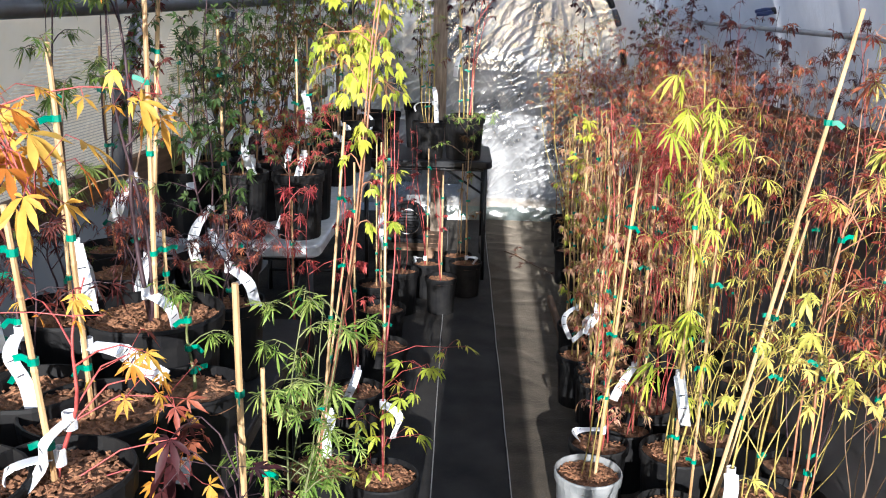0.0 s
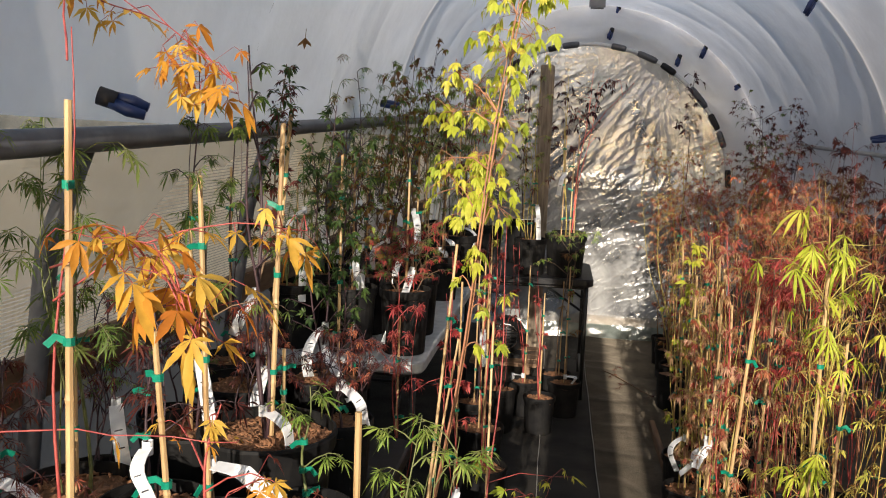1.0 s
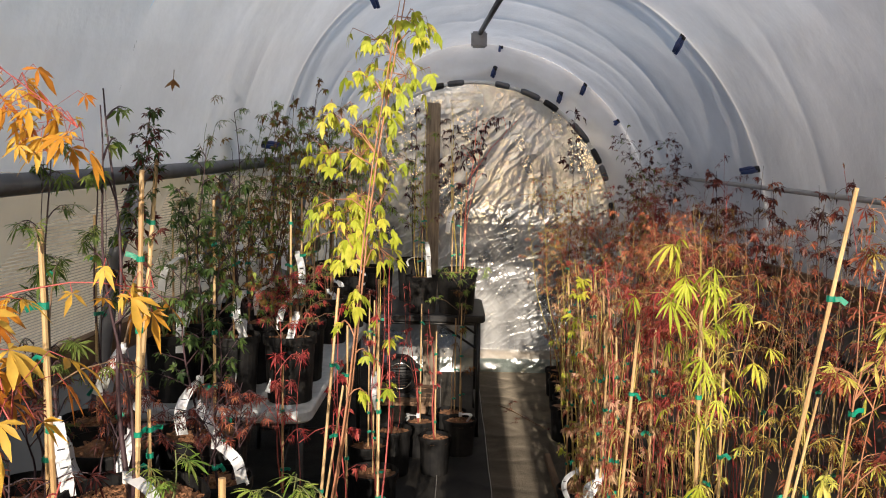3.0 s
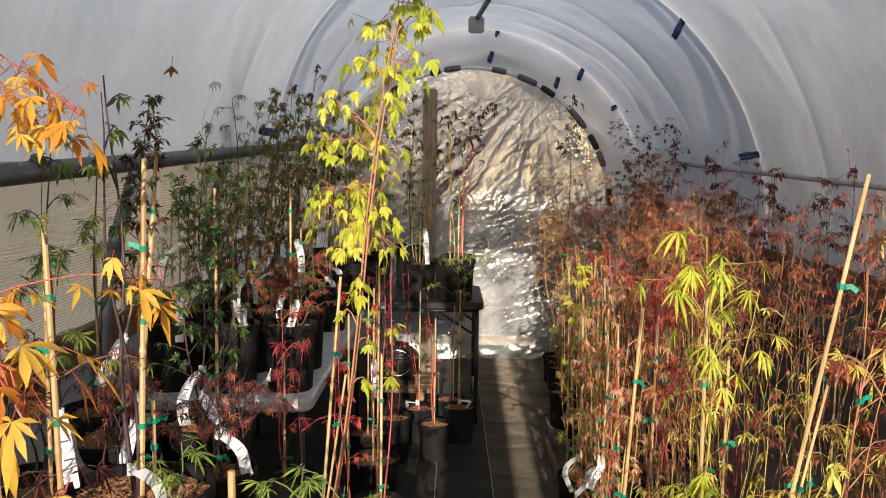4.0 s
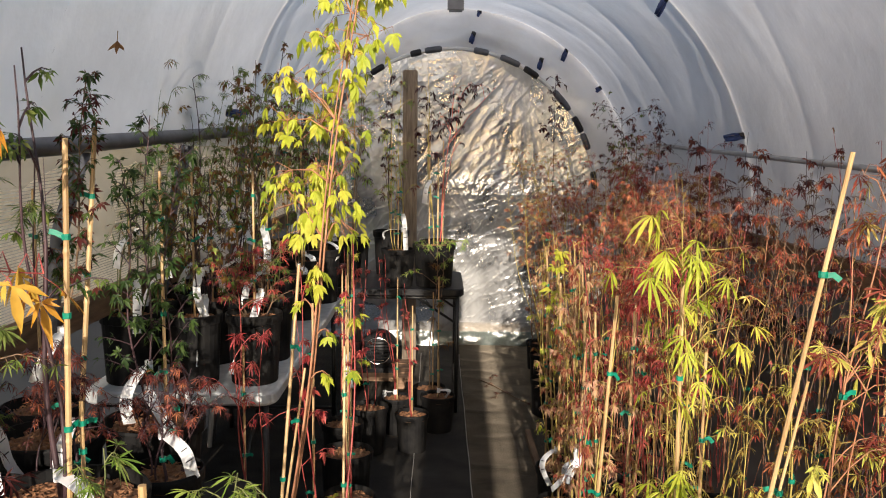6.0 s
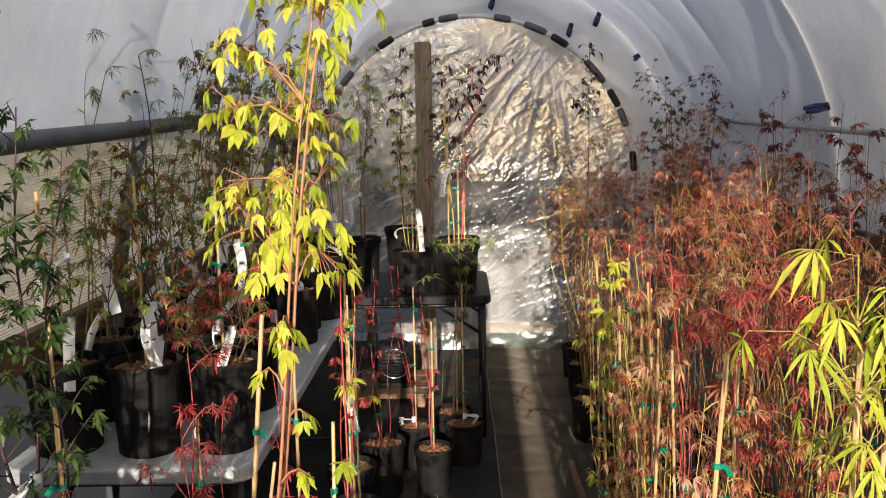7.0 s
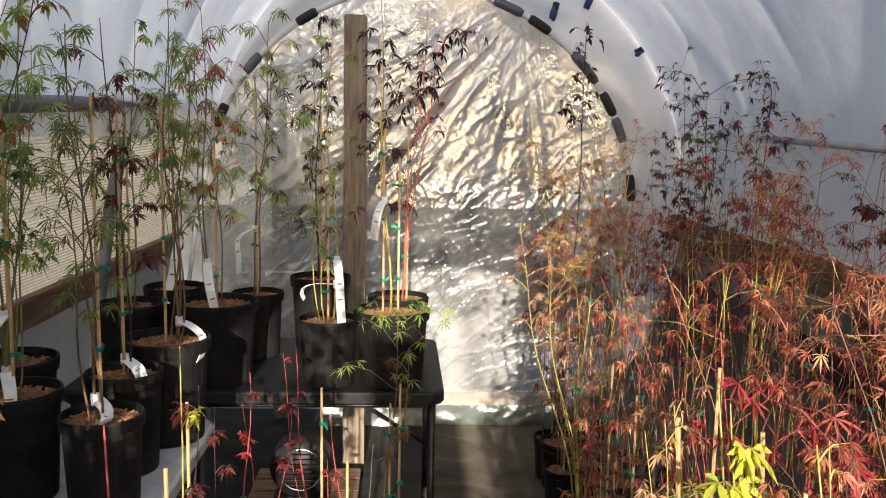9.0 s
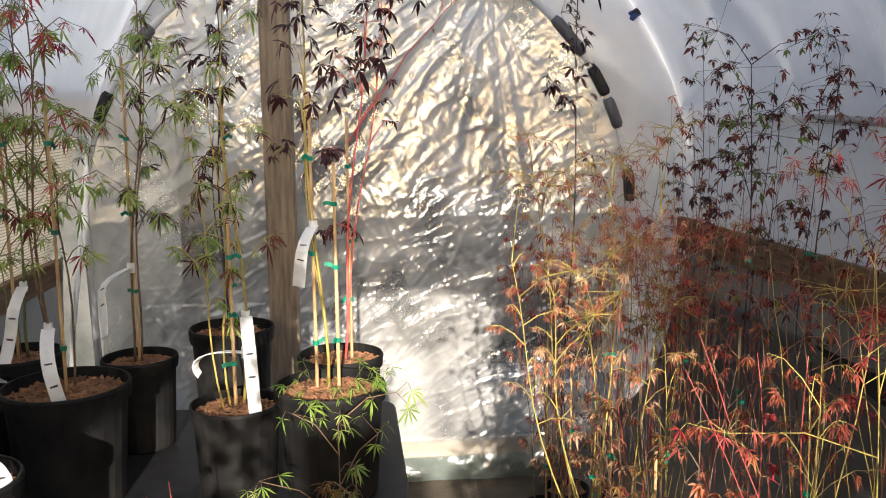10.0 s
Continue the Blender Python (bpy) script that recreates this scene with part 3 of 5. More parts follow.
tagged(piece("wall_end_ring", end_ring(), GATHERED, smooth=True), "milky film gathered round the end arch", "film", kind="structure")
sill = empty("end_board", label="timber board wrapped in film at the foot of the arch", category="board", kind="structure")
piece("board", box(0.60, 6.835, -0.05, 2.24, 6.875, 0.160, 0.008), WOOD_PALE, sill, "pale timber board")
piece("top_wrap", sheet((0.60, 6.828, 0.085), (2.24, 6.828, 0.085), (2.24, 6.826, 0.166), (0.60, 6.826, 0.166), 90, 8, 0.006, 11.0), WRAP_CLEAR, sill, "clear film pulled over the board", smooth=True)
piece("wrap", sheet((0.60, 6.800, -0.045), (2.24, 6.800, -0.045), (2.24, 6.812, 0.094), (0.60, 6.812, 0.094), 110, 14, 0.016, 9.0), WRAP, sill, "crumpled film gathered below the board", smooth=True)
tagged(piece("post", box(0.765, 6.17, -0.03, 0.865, 6.27, 2.08, 0.006), WOOD), "weathered square timber post", "post", kind="structure")
tagged(piece("end_stud", box(0.33, 6.92, -0.03, 0.41, 6.96, 1.95), WOOD), "timber stud behind the end film", "post", kind="structure")
tagged(piece("bed_edge", box(1.50, 2.55, -0.02, 1.53, 4.6, 0.045), WOOD_Y), "brown timber edging along the pots", "board", kind="structure")


def clip(p, along, drop=0.05):
    """A spring clamp on a hoop: two blades, a body and a pin."""
    c = empty("spring_clamp", *p, label="dark blue spring clamp gripping the film on a hoop", category="clamp", group="film clamps")
    d = Vector(along).normalized()
    piece("body", tube([d * -0.012, d * 0.02], [0.017, 0.017], 10), FOAM, c, smooth=True)
    n_ = d.orthogonal().normalized()
    for s_ in (-1, 1):
        piece("handle", tube([d * 0.01 + n_ * 0.006 * s_, d * 0.045 + n_ * 0.012 * s_, d * (0.045 + drop) + n_ * 0.010 * s_], [0.011, 0.012, 0.009], 8), CLAMP_BLUE, c, smooth=True)


for y, a, along in ((4.38, 42.8, (-0.5, -0.1, -1)), (4.38, 73.5, (-1, -0.1, -0.15)), (4.38, -30, (0.4, -0.1, -1)), (6.65, 38, (-0.4, -0.2, -1)), (6.65, 8, (-0.1, -0.2, -1)), (6.65, 54, (-0.8, -0.2, -0.5)),
                    (3.96, -70, (1, 0, -0.1))):
    clip(section(y, a, -0.01), along)
dry = []
for s_ in (-1, 0, 1):
    q = Vector((0.175, 2.50, 1.805))
    dry.append(((q, q + Vector((0.012 * s_ + 0.006, -0.004, -0.018)), q + Vector((0.022 * s_, -0.012, -0.038 + 0.01 * abs(s_))), q + Vector((0.012 * s_ - 0.006, -0.006, -0.018))), [(0, 1, 2, 3)]))
tagged(piece("dry_leaf", join(*dry, tube([(0.175, 2.5, 1.805), (0.178, 2.498, 1.83)], 0.001, 4)), LEAF["bronze"]), "shrivelled brown leaf stuck to the film", "leaf")
clip((0.125, 1.47, 1.572), (0.9, 0.33, -0.3), 0.03)
twig = [tube([(1.30, 5.62, 0.03), (1.37, 5.50, 0.035), (1.45, 5.34, 0.03), (1.52, 5.20, 0.028), (1.57, 5.12, 0.024)], [0.0045, 0.004, 0.0035, 0.003, 0.002], 6), tube([(1.37, 5.50, 0.035), (1.38, 5.60, 0.05), (1.40, 5.66, 0.05)], 0.002, 5), tube([(1.45, 5.34, 0.03), (1.40, 5.26, 0.045), (1.38, 5.20, 0.04)], 0.002, 5), tube([(1.37, 5.50, 0.035), (1.33, 5.42, 0.045)], 0.002, 5)]
fallen = tagged(piece("fallen_twig", join(*twig), BARK["brown"], smooth=True), "dry brown twig lying on the weed cloth", "twig")
for a in (33, 7):
    clip(arch_point(a, 1.19, 6.55), (-0.3, -0.3, -1), 0.03)


# ---- tables ----
def folding_table(name, x0, y0, x1, y1, top, mat, label, corner=0.05):
    t = empty(name, label=label, category="table")
    piece("tabletop", slab(x0, y0, x1, y1, top - 0.045, top, corner), mat, t)
    long_x = (x1 - x0) > (y1 - y0)
    for sx in (0, 1):
        for sy in (0, 1):
            x, y = (x1 - 0.04 if sx else x0 + 0.04), (y1 - 0.06 if sy else y0 + 0.03)
            piece("leg", tube([(x, y, 0.0), (x, y, top - 0.045)], 0.0125, 10), STEEL_BLACK, t, smooth=True)
    for s_ in (0, 1):
        if long_x:
            x = x1 - 0.04 if s_ else x0 + 0.04
            ins = x - 0.26 if s_ else x + 0.26
            piece("stretcher", tube([(x, y0 + 0.03, 0.12), (x, y1 - 0.06, 0.12)], 0.010, 8), STEEL_BLACK, t, smooth=True)
            for y in (y0 + 0.10, y1 - 0.12):
                piece("brace", tube([(x, y, top - 0.22), (ins, y, top - 0.05)], 0.008, 8), STEEL_BLACK, t, smooth=True)
        else:
            y = y1 - 0.06 if s_ else y0 + 0.03
            ins = y - 0.26 if s_ else y + 0.26
            piece("stretcher", tube([(x0 + 0.04, y, 0.12), (x1 - 0.04, y, 0.12)], 0.010, 8), STEEL_BLACK, t, smooth=True)
            for x in (x0 + 0.10, x1 - 0.10):
                piece("brace", tube([(x, y, top - 0.22), (x, ins, top - 0.05)], 0.008, 8), STEEL_BLACK, t, smooth=True)
    piece("frame_rail", tube([(x0 + 0.05, y0 + 0.05, top - 0.056), (x1 - 0.05, y0 + 0.05, top - 0.056), (x1 - 0.05, y1 - 0.05, top - 0.056), (x0 + 0.05, y1 - 0.05, top - 0.056), (x0 + 0.05, y0 + 0.05, top - 0.056)], 0.011, 8), STEEL_BLACK, t)
    return t


BLACK_TOP, WHITE_TOP, BENCH_TOP = 0.735, 0.73, 0.62
folding_table("folding_table", -0.05, 4.985, 1.175, 5.72, BLACK_TOP, PLASTIC_BLACK, "black plastic folding table with black steel legs")
white = folding_table("folding_table", -0.14, 2.90, 0.50, 4.76, WHITE_TOP, PLASTIC_WHITE, "white plastic folding table crowded with potted maples", 0.06)
folding_table("folding_table", -0.10, 0.35, 0.55, 2.45, BENCH_TOP, PLASTIC_BLACK, "dark folding table carrying large potted maples")

# a round fan heater on planks under the black table
pallet = empty("plank_base", label="low reddish wooden plank base on the cloth", category="pallet")
for k in range(4):
    piece("plank", box(0.41, 5.50 + 0.125 * k, 0.045, 0.86, 5.615 + 0.125 * k, 0.07), WOOD_X, pallet)
for x in (0.45, 0.77):
    piece("bearer", box(x, 5.50, -0.01, x + 0.05, 5.99, 0.045), WOOD_X, pallet)
fan = empty("fan_heater", 0.635, 5.66, 0.071, label="black round fan heater with a chrome grille", category="heater")
geo = tube([(0, -0.05, 0.15), (0, -0.03, 0.15), (0, 0.06, 0.15), (0, 0.10, 0.15)], [0.115, 0.125, 0.125, 0.07], 28)
piece("housing", geo, PLASTIC_BLACK, fan, smooth=True)
piece("base", box(-0.11, -0.05, 0, 0.11, 0.08, 0.03), PLASTIC_BLACK, fan)
piece("rim", tube([(0.086 * math.cos(radians(a)), -0.056, 0.15 + 0.086 * math.sin(radians(a))) for a in range(0, 361, 12)], 0.005, 8, False), CHROME, fan, "chrome ring", smooth=True)
for k in range(-3, 4):
    w = math.sqrt(0.075 ** 2 - (0.021 * k) ** 2) if abs(k) < 4 else 0
    piece("grille_bar", tube([(-w, -0.056, 0.15 + 0.021 * k), (w, -0.056, 0.15 + 0.021 * k)], 0.0035, 6), CHROME, fan, "chrome bar")


# ---- potted maples ----
STYLE = {
    # lobes, spread in degrees, lobe width by its length, how the outer lobes shrink, how far the tips hang
    "palm": (7, 112, 0.13, 0.55, 0.30),
    "wisp": (3, 60, 0.12, 0.25, 0.35),
    "star": (5, 95, 0.17, 0.40, 0.25),
    "five": (5, 62, 0.20, 0.35, 0.45),
    "lace": (7, 100, 0.065, 0.35, 0.22),
    "willow": (5, 58, 0.10, 0.25, 0.5),
    "weeping": (7, 82, 0.068, 0.30, 0.55),
    "bud": (3, 50, 0.2, 0.3, 0.15),
}


def add_leaf(v, f, p, aim, nrm, size, style, rng):
    """A palmate leaf: each lobe a creased blade whose tip bends down under its weight."""
    lobes, spread, wide, shrink, hangs = STYLE[style]
    aim = aim.normalized()
    nrm = (nrm - aim * nrm.dot(aim))
    nrm = nrm.normalized() if nrm.length > 1e-4 else aim.orthogonal().normalized()
    side = aim.cross(nrm)
    k = len(v)
    v.append(p)
    long_ = size > 0.038
    for j in range(lobes):
        t = 2 * j / (lobes - 1) - 1
        if lobes > 3 and rng.random() < 0.13:
            continue
        a = radians(spread * t * rng.uniform(0.75, 1.15))
        ln = size * (1 - shrink * abs(t) ** 1.3) * rng.uniform(0.6, 1.14)
        ax = aim * math.cos(a) + side * math.sin(a) + nrm * rng.uniform(-0.45, 0.2)
        sd = side * math.cos(a) - aim * math.sin(a) + nrm * rng.uniform(-0.5, 0.5)
        w = ln * wide
        low = ln * hangs * rng.uniform(0.5, 1.2)
        i = len(v)
        if long_:
            for u, half in ((0.34, 0.8), (0.64, 1.0)):
                c = p + ax * ln * u - Vector((0, 0, low * u * u))
                v.extend((c + sd * w * half + nrm * w * 0.3, c, c - sd * w * half + nrm * w * 0.3))
            v.append(p + ax * ln - Vector((0, 0, low)))
            f.extend(((k, i, i + 1), (k, i + 1, i + 2), (i, i + 3, i + 4, i + 1), (i + 1, i + 4, i + 5, i + 2), (i + 3, i + 6, i + 4), (i + 4, i + 6, i + 5)))
        else:
            c = p + ax * ln * 0.46 - Vector((0, 0, low * 0.22))
            v.extend((c + sd * w + nrm * w * 0.35, c, c - sd * w + nrm * w * 0.35, p + ax * ln - Vector((0, 0, low))))
            f.extend(((k, i, i + 1), (k, i + 1, i + 2), (i, i + 3, i + 1), (i + 1, i + 3, i + 2)))


def pot_geo(r, h):
    return lathe([(r * 0.80, 0.0), (r * 0.83, 0.004), (r * 0.93, h * 0.80), (r * 0.94, h * 0.86), (r * 1.0, h * 0.87), (r * 1.02, h - 0.006), (r * 1.0, h), (r * 0.965, h),
                  (r * 0.955, h * 0.9), (r * 0.92, h * 0.86), (r * 0.5, h * 0.855)], 28)


def mulch_geo(r, h, rng, chips):
    v, f = [], []
    rings, sides = 7, 24
    v.append((0, 0, h))
    for i in range(1, rings + 1):
        for k in range(sides):
            a = 2 * math.pi * k / sides
            q = r * i / rings
            v.append((q * math.cos(a), q * math.sin(a), h - 0.012 * (i / rings) ** 2 + rng.uniform(-0.006, 0.006)))
    for k in range(sides):
        f.append((0, 1 + k, 1 + (k + 1) % sides))
    for i in range(rings - 1):
        for k in range(sides):
            a, b = 1 + i * sides + k, 1 + i * sides + (k + 1) % sides
            f.append((a, a + sides, b + sides, b))
    cv, cf = [], []
    for _ in range(int(chips * 1.6)):
        a, q = rng.uniform(0, 6.283), r * 0.96 * math.sqrt(rng.random())
        c = Vector((q * math.cos(a), q * math.sin(a), h - 0.010 * (q / r) ** 2 + 0.004))
        e = Euler((rng.uniform(-0.6, 0.6), rng.uniform(-0.6, 0.6), rng.uniform(0, 6.28))).to_matrix()
        lx, ly, lz = rng.uniform(0.004, 0.010), rng.uniform(0.002, 0.0045), rng.uniform(0.001, 0.003)
        k = len(cv)
        for sx, sy, sz in ((-1, -1, 0), (1, -0.8, 0), (0.9, 1, 0), (-1, 0.8, 0), (-0.8, -0.7, 1), (0.8, -0.6, 1), (0.7, 0.7, 1), (-0.8, 0.6, 1)):
            cv.append(c + e @ Vector((sx * lx, sy * ly, sz * lz)))
        for q4 in ((4, 5, 6, 7), (0, 1, 5, 4), (1, 2, 6, 5), (2, 3, 7, 6), (3, 0, 4, 7)):
            cf.append(tuple(i + k for i in q4))
    return (v, f), (cv, cf)


def ribbon(pts, wdir, width, thick=0.0008):
    v, f = [], []
    n_ = len(pts)
    for i, p in enumerate(pts):
        d = (pts[min(i + 1, n_ - 1)] - pts[max(i - 1, 0)]).normalized()
        w = (wdir - d * wdir.dot(d)).normalized() * width / 2
        t = d.cross(w).normalized() * thick
        v.extend((p - w - t, p + w - t, p + w + t, p - w + t))
    for i in range(n_ - 1):
        a = i * 4
        for q in range(4):
            f.append((a + q, a + (q + 1) % 4, a + 4 + (q + 1) % 4, a + 4 + q))
    f.append((3, 2, 1, 0)); f.append(tuple(range(len(v) - 4, len(v))))
    return v, f


def add_tag(root, p, rng, heading=None, length=0.16, width=0.022, droop=1.0):
    """A paper loop tag: wound once round the stem, its long end hanging."""
    a = rng.uniform(0, 6.283) if heading is None else radians(heading)
    droop = droop * rng.uniform(0.55, 1.0)
    out_ = Vector((math.cos(a), math.sin(a), 0))
    p = Vector(p)
    pts = [p + out_ * 0.006 + Vector((0, 0, 0.012))]
    steps = 9
    for k in range(1, steps + 1):
        u = k / steps
        reach = length * (0.75 - 0.45 * droop) * math.sin(u * 1.7) + 0.008
        pts.append(p + out_ * reach + Vector((0, 0, 0.012 + 0.018 * math.sin(u * 3.1) * (1.2 - droop) - length * droop * u * (0.55 + 0.45 * u))))
    curl, sway = rng.uniform(-0.07, 0.07), rng.uniform(0.5, 1.5)
    for k, q in enumerate(pts):
        u = k / steps
        q += Vector((-math.sin(a), math.cos(a), 0)) * curl * u * u + out_ * 0.022 * math.sin(u * 5 * sway) * u
    wdir = Vector((-math.sin(a), math.cos(a), 0)) + Vector((rng.uniform(-0.4, 0.4), rng.uniform(-0.4, 0.4), 0.15))
    t = piece("tag", ribbon(pts, wdir, width), TAG, root, "white paper loop tag", smooth=False)
    for k in (4, 6):
        piece("print_bar", ribbon([pts[k], pts[k].lerp(pts[k + 1], 0.16)], wdir, width * 0.55, 0.0013), INK, t, "dark printed bar")
    piece("tag_loop", ribbon([p + Vector((math.cos(b_) * 0.009, math.sin(b_) * 0.009, 0.012)) for b_ in [k * 0.7 for k in range(10)]], Vector((0, 0, 1)), width * 0.9), TAG, t)


def add_tie(root, p, rng, size=1.0):
    p = Vector(p)
    a = rng.uniform(0, 6.283)
    d = Vector((math.cos(a), math.sin(a), rng.uniform(-0.2, 0.3)))
    loop = ribbon([p + Vector((math.cos(k * 0.79) * 0.0085, math.sin(k * 0.79) * 0.0085, 0)) * size for k in range(9)], Vector((0, 0, 1)), 0.013 * size, 0.001)
    tail = ribbon([p + d * 0.006, p + d * 0.02 * size + Vector((0, 0, 0.003)), p + d * 0.034 * size + Vector((0, 0, rng.uniform(-0.012, 0.004)))], Vector((0, 0, 1)), 0.012 * size, 0.001)
    piece("tie", join(loop, tail), TIE, root)


def along(pts, u):
    u = min(max(u, 0), 1) * (len(pts) - 1)
    i = min(int(u), len(pts) - 2)
    return pts[i].lerp(pts[i + 1], u - i)


def wobble(a, b, n_, amp, rng, bow=None):
    a, b = Vector(a), Vector(b)
    res = []
    ph, ph2 = rng.uniform(0, 9), rng.uniform(0, 9)
    for k in range(n_ + 1):
        u = k / n_
        e = math.sin(math.pi * u)
        p = a.lerp(b, u) + Vector((math.sin(u * 7 + ph) * amp, math.sin(u * 6 + ph2) * amp, 0)) * (0.3 + 0.7 * e) * (1 if k else 0)
        if bow:
            p += Vector(bow) * e
        res.append(p)
    return res


LABELS = {
    "lime": "bright lime-green leaves", "yellow": "yellow-green leaves", "orange": "orange autumn leaves", "green": "fine green leaves", "fresh": "fresh lacy leaves",
    "dark": "sparse dark purple leaves", "red": "coral-red leaves", "rust": "rusty red-brown leaves", "bronze": "bronze-green leaves", "wine": "dark wine-red leaves", "tan": "thin tan-pink leaves", "pine": "curled dark green leaves",
}


def maple(x, y, z, r=0.10, h=0.24, tall=0.9, leaf="green", style="lace", bark="brown", stems=1, tip=None, crown=(0.35, 1.0), leaves=90, size=0.05, reach=0.14,
          droop=0.5, stakes=(), ties=3, tags=(), chips=60, seed=0, thick=0.004, group="potted maples", pot=None, second=None, spread=0.05, where="in a black nursery pot",
          clusters=(), per=8, puff=0.05, limbs=(), bow=None):
    """One potted maple: pot, mulch, stems, side branches, foliage, canes, tape ties and tags. Stakes: (dx, dy, height, lean x, lean y, radius).
    Clusters are tufts of leaves at known places, each on a twig of its own; limbs are long bare shoots."""
    rng = random.Random(seed * 7919 + int(x * 1000) * 31 + int(y * 1000))
    z = z or rise(y)
    root = empty("potted_maple", x, y, z, label="Japanese maple with " + LABELS[leaf] + " " + where, category="potted tree", group=group)
    piece("pot", pot_geo(r, h), pot or POT, root, smooth=False)
    disc, chip_geo = mulch_geo(r * 0.955, h * 0.93, rng, chips)
    m = piece("mulch", disc, MULCH, root, "brown bark mulch", smooth=True)
    if chips:
        tagged(piece("chip_layer", chip_geo, CHIP, m), kind="stuff")
    soil = h * 0.92
    here = Vector((x, y, z))
    sets = {leaf: ([], []), (second or leaf): ([], [])}
    twigs, paths = [], []
    if sets.get(second) is None:
        second = None

    def put_leaf(lp, ld, ln, sz):
        tv, tf = sets[second] if second and rng.random() < 0.35 else sets[leaf]
        stalk = ld.normalized() * sz * rng.uniform(0.25, 0.6) + Vector((0, 0, 0.1 * sz))
        twigs.append(tube([lp, lp + stalk], 0.0006, 3, False))
        add_leaf(tv, tf, lp + stalk, ld, ln, sz, style, rng)

    def hang(a):
        """A leaf's way and face: it hangs outward and shows its face."""
        ld = Vector((math.cos(a) * rng.uniform(0.3, 1), math.sin(a) * rng.uniform(0.3, 1), rng.uniform(-1.0, 0.45) - droop * 0.75))
        ln = Vector((math.cos(a) * 0.6 + rng.uniform(-0.5, 0.5), math.sin(a) * 0.6 - 0.25 + rng.uniform(-0.5, 0.4), rng.uniform(0.3, 1.1)))
        return ld, ln

    aim = Vector(tip) - here if tip else Vector((rng.uniform(-0.06, 0.06), rng.uniform(-0.06, 0.06), soil + tall))
    for s_ in range(stems):
        a = rng.uniform(0, 6.283)
        base = Vector((math.cos(a), math.sin(a), 0)) * (0.012 * min(stems - 1, 3)) + Vector((0, 0, soil - 0.01))
        top = aim + (Vector((math.cos(a) * spread, math.sin(a) * spread, 0)) * rng.uniform(0.4, 1.2) + Vector((0, 0, -rng.uniform(0, 0.25) * (aim.z - soil))) if s_ else Vector())
        path = wobble(base, top, 12, 0.009 + 0.07 * spread if stems > 1 else 0.012, rng, bow)
        paths.append(path)
        rad = thick * (1 if s_ == 0 else rng.uniform(0.5, 0.85))
        piece("stem", tube(path, [rad * (1 - 0.72 * k / 12) for k in range(13)], 6), BARK[bark], root, smooth=True)
    ways = list(paths)
    for limb in limbs:
        lp = [Vector(q) - here for q in limb]
        fine = [along(lp, k / 10) + Vector((rng.uniform(-1, 1), rng.uniform(-1, 1), rng.uniform(-1, 1))) * 0.003 for k in range(11)]
        ways.append(fine)
        piece("shoot", tube(fine, [thick * (0.55 - 0.3 * k / 10) for k in range(11)], 6), BARK[bark], root, smooth=True)
        for k in range(3, 11):
            if rng.random() < 0.6:
                put_leaf(fine[k], *hang(rng.uniform(0, 6.28)), size * rng.uniform(0.4, 0.8))
    for c in clusters:
        c = Vector(c) - here
        best = min((p for path in ways for p in path), key=lambda p: (p - c + Vector((0, 0, 0.07))).length)
        mid = best.lerp(c, 0.5) + Vector((0, 0, 0.02))
        twigs.append(tube([best, mid, c], [thick * 0.4, thick * 0.3, thick * 0.2], 5, False))
        for k in range(per):
            off = Vector((rng.gauss(0, 1), rng.gauss(0, 1), rng.gauss(0, 0.8))) * puff * 0.6
            a = math.atan2(off.y, off.x)
            twigs.append(tube([c, c + off], thick * 0.16, 3, False))
            put_leaf(c + off, *hang(a), size * rng.uniform(0.65, 1.15))
    many_stems = max(1, leaves // max(1, stems))
    for path in paths:
        if not leaves:
            break
        nb = max(3, many_stems // 6)
        for b_ in range(nb):
            u = crown[0] + (crown[1] - crown[0]) * (b_ + rng.uniform(0, 0.9)) / nb
            p = along(path, u)
            a = b_ * 2.4 + rng.uniform(-0.6, 0.6)
            ln = reach * rng.uniform(0.25, 1.15) * (1.15 - 0.6 * (u - crown[0]) / max(0.05, 1 - crown[0]))
            d = Vector((math.cos(a), math.sin(a), rng.uniform(0.3, 1.5))).normalized()
            q = p + d * ln
            drop = Vector((0, 0, -droop * ln * 0.3))
            bp = [p, p.lerp(q, 0.35) - drop * 0.5, p.lerp(q, 0.7) - drop * 0.2, q + drop]
            twigs.append(tube(bp, [thick * 0.42, thick * 0.33, thick * 0.25, thick * 0.15], 5, False))
            many = max(2, round(many_stems / nb))
            for c in range(many):
                w = 1 - 0.85 * (c / many) * rng.uniform(0.5, 1.0)
                put_leaf(along(bp, w), *hang(a + rng.uniform(-1.3, 1.3)), size * rng.uniform(0.55, 1.15))
    if twigs:
        tagged(piece("branchwork", join(*twigs), BARK[bark], root, smooth=True), kind="stuff")
    for kind_, (lv, lf) in sets.items():
        if lf:
            tagged(piece("foliage", (lv, lf), LEAF[kind_], root, LABELS[kind_], smooth=True), kind="stuff")
    for st in stakes:
        dx, dy, hh, lx, ly, rr = (*st, *(0.0, 0.0, 0.004)[len(st) - 3:]) if len(st) < 6 else st
        pts = [Vector((dx + lx * u, dy + ly * u, soil - 0.02 + (hh - soil + 0.02) * u)) for u in (0, 0.2, 0.21, 0.22, 0.45, 0.46, 0.47, 0.7, 0.71, 0.72, 1.0)]
        rads = [rr, rr, rr * 1.22, rr, rr * 0.98, rr * 1.2, rr * 0.96, rr * 0.94, rr * 1.15, rr * 0.92, rr * 0.9]
        piece("cane", tube(pts, rads, 7), BAMBOO, root, "bamboo cane", smooth=False)
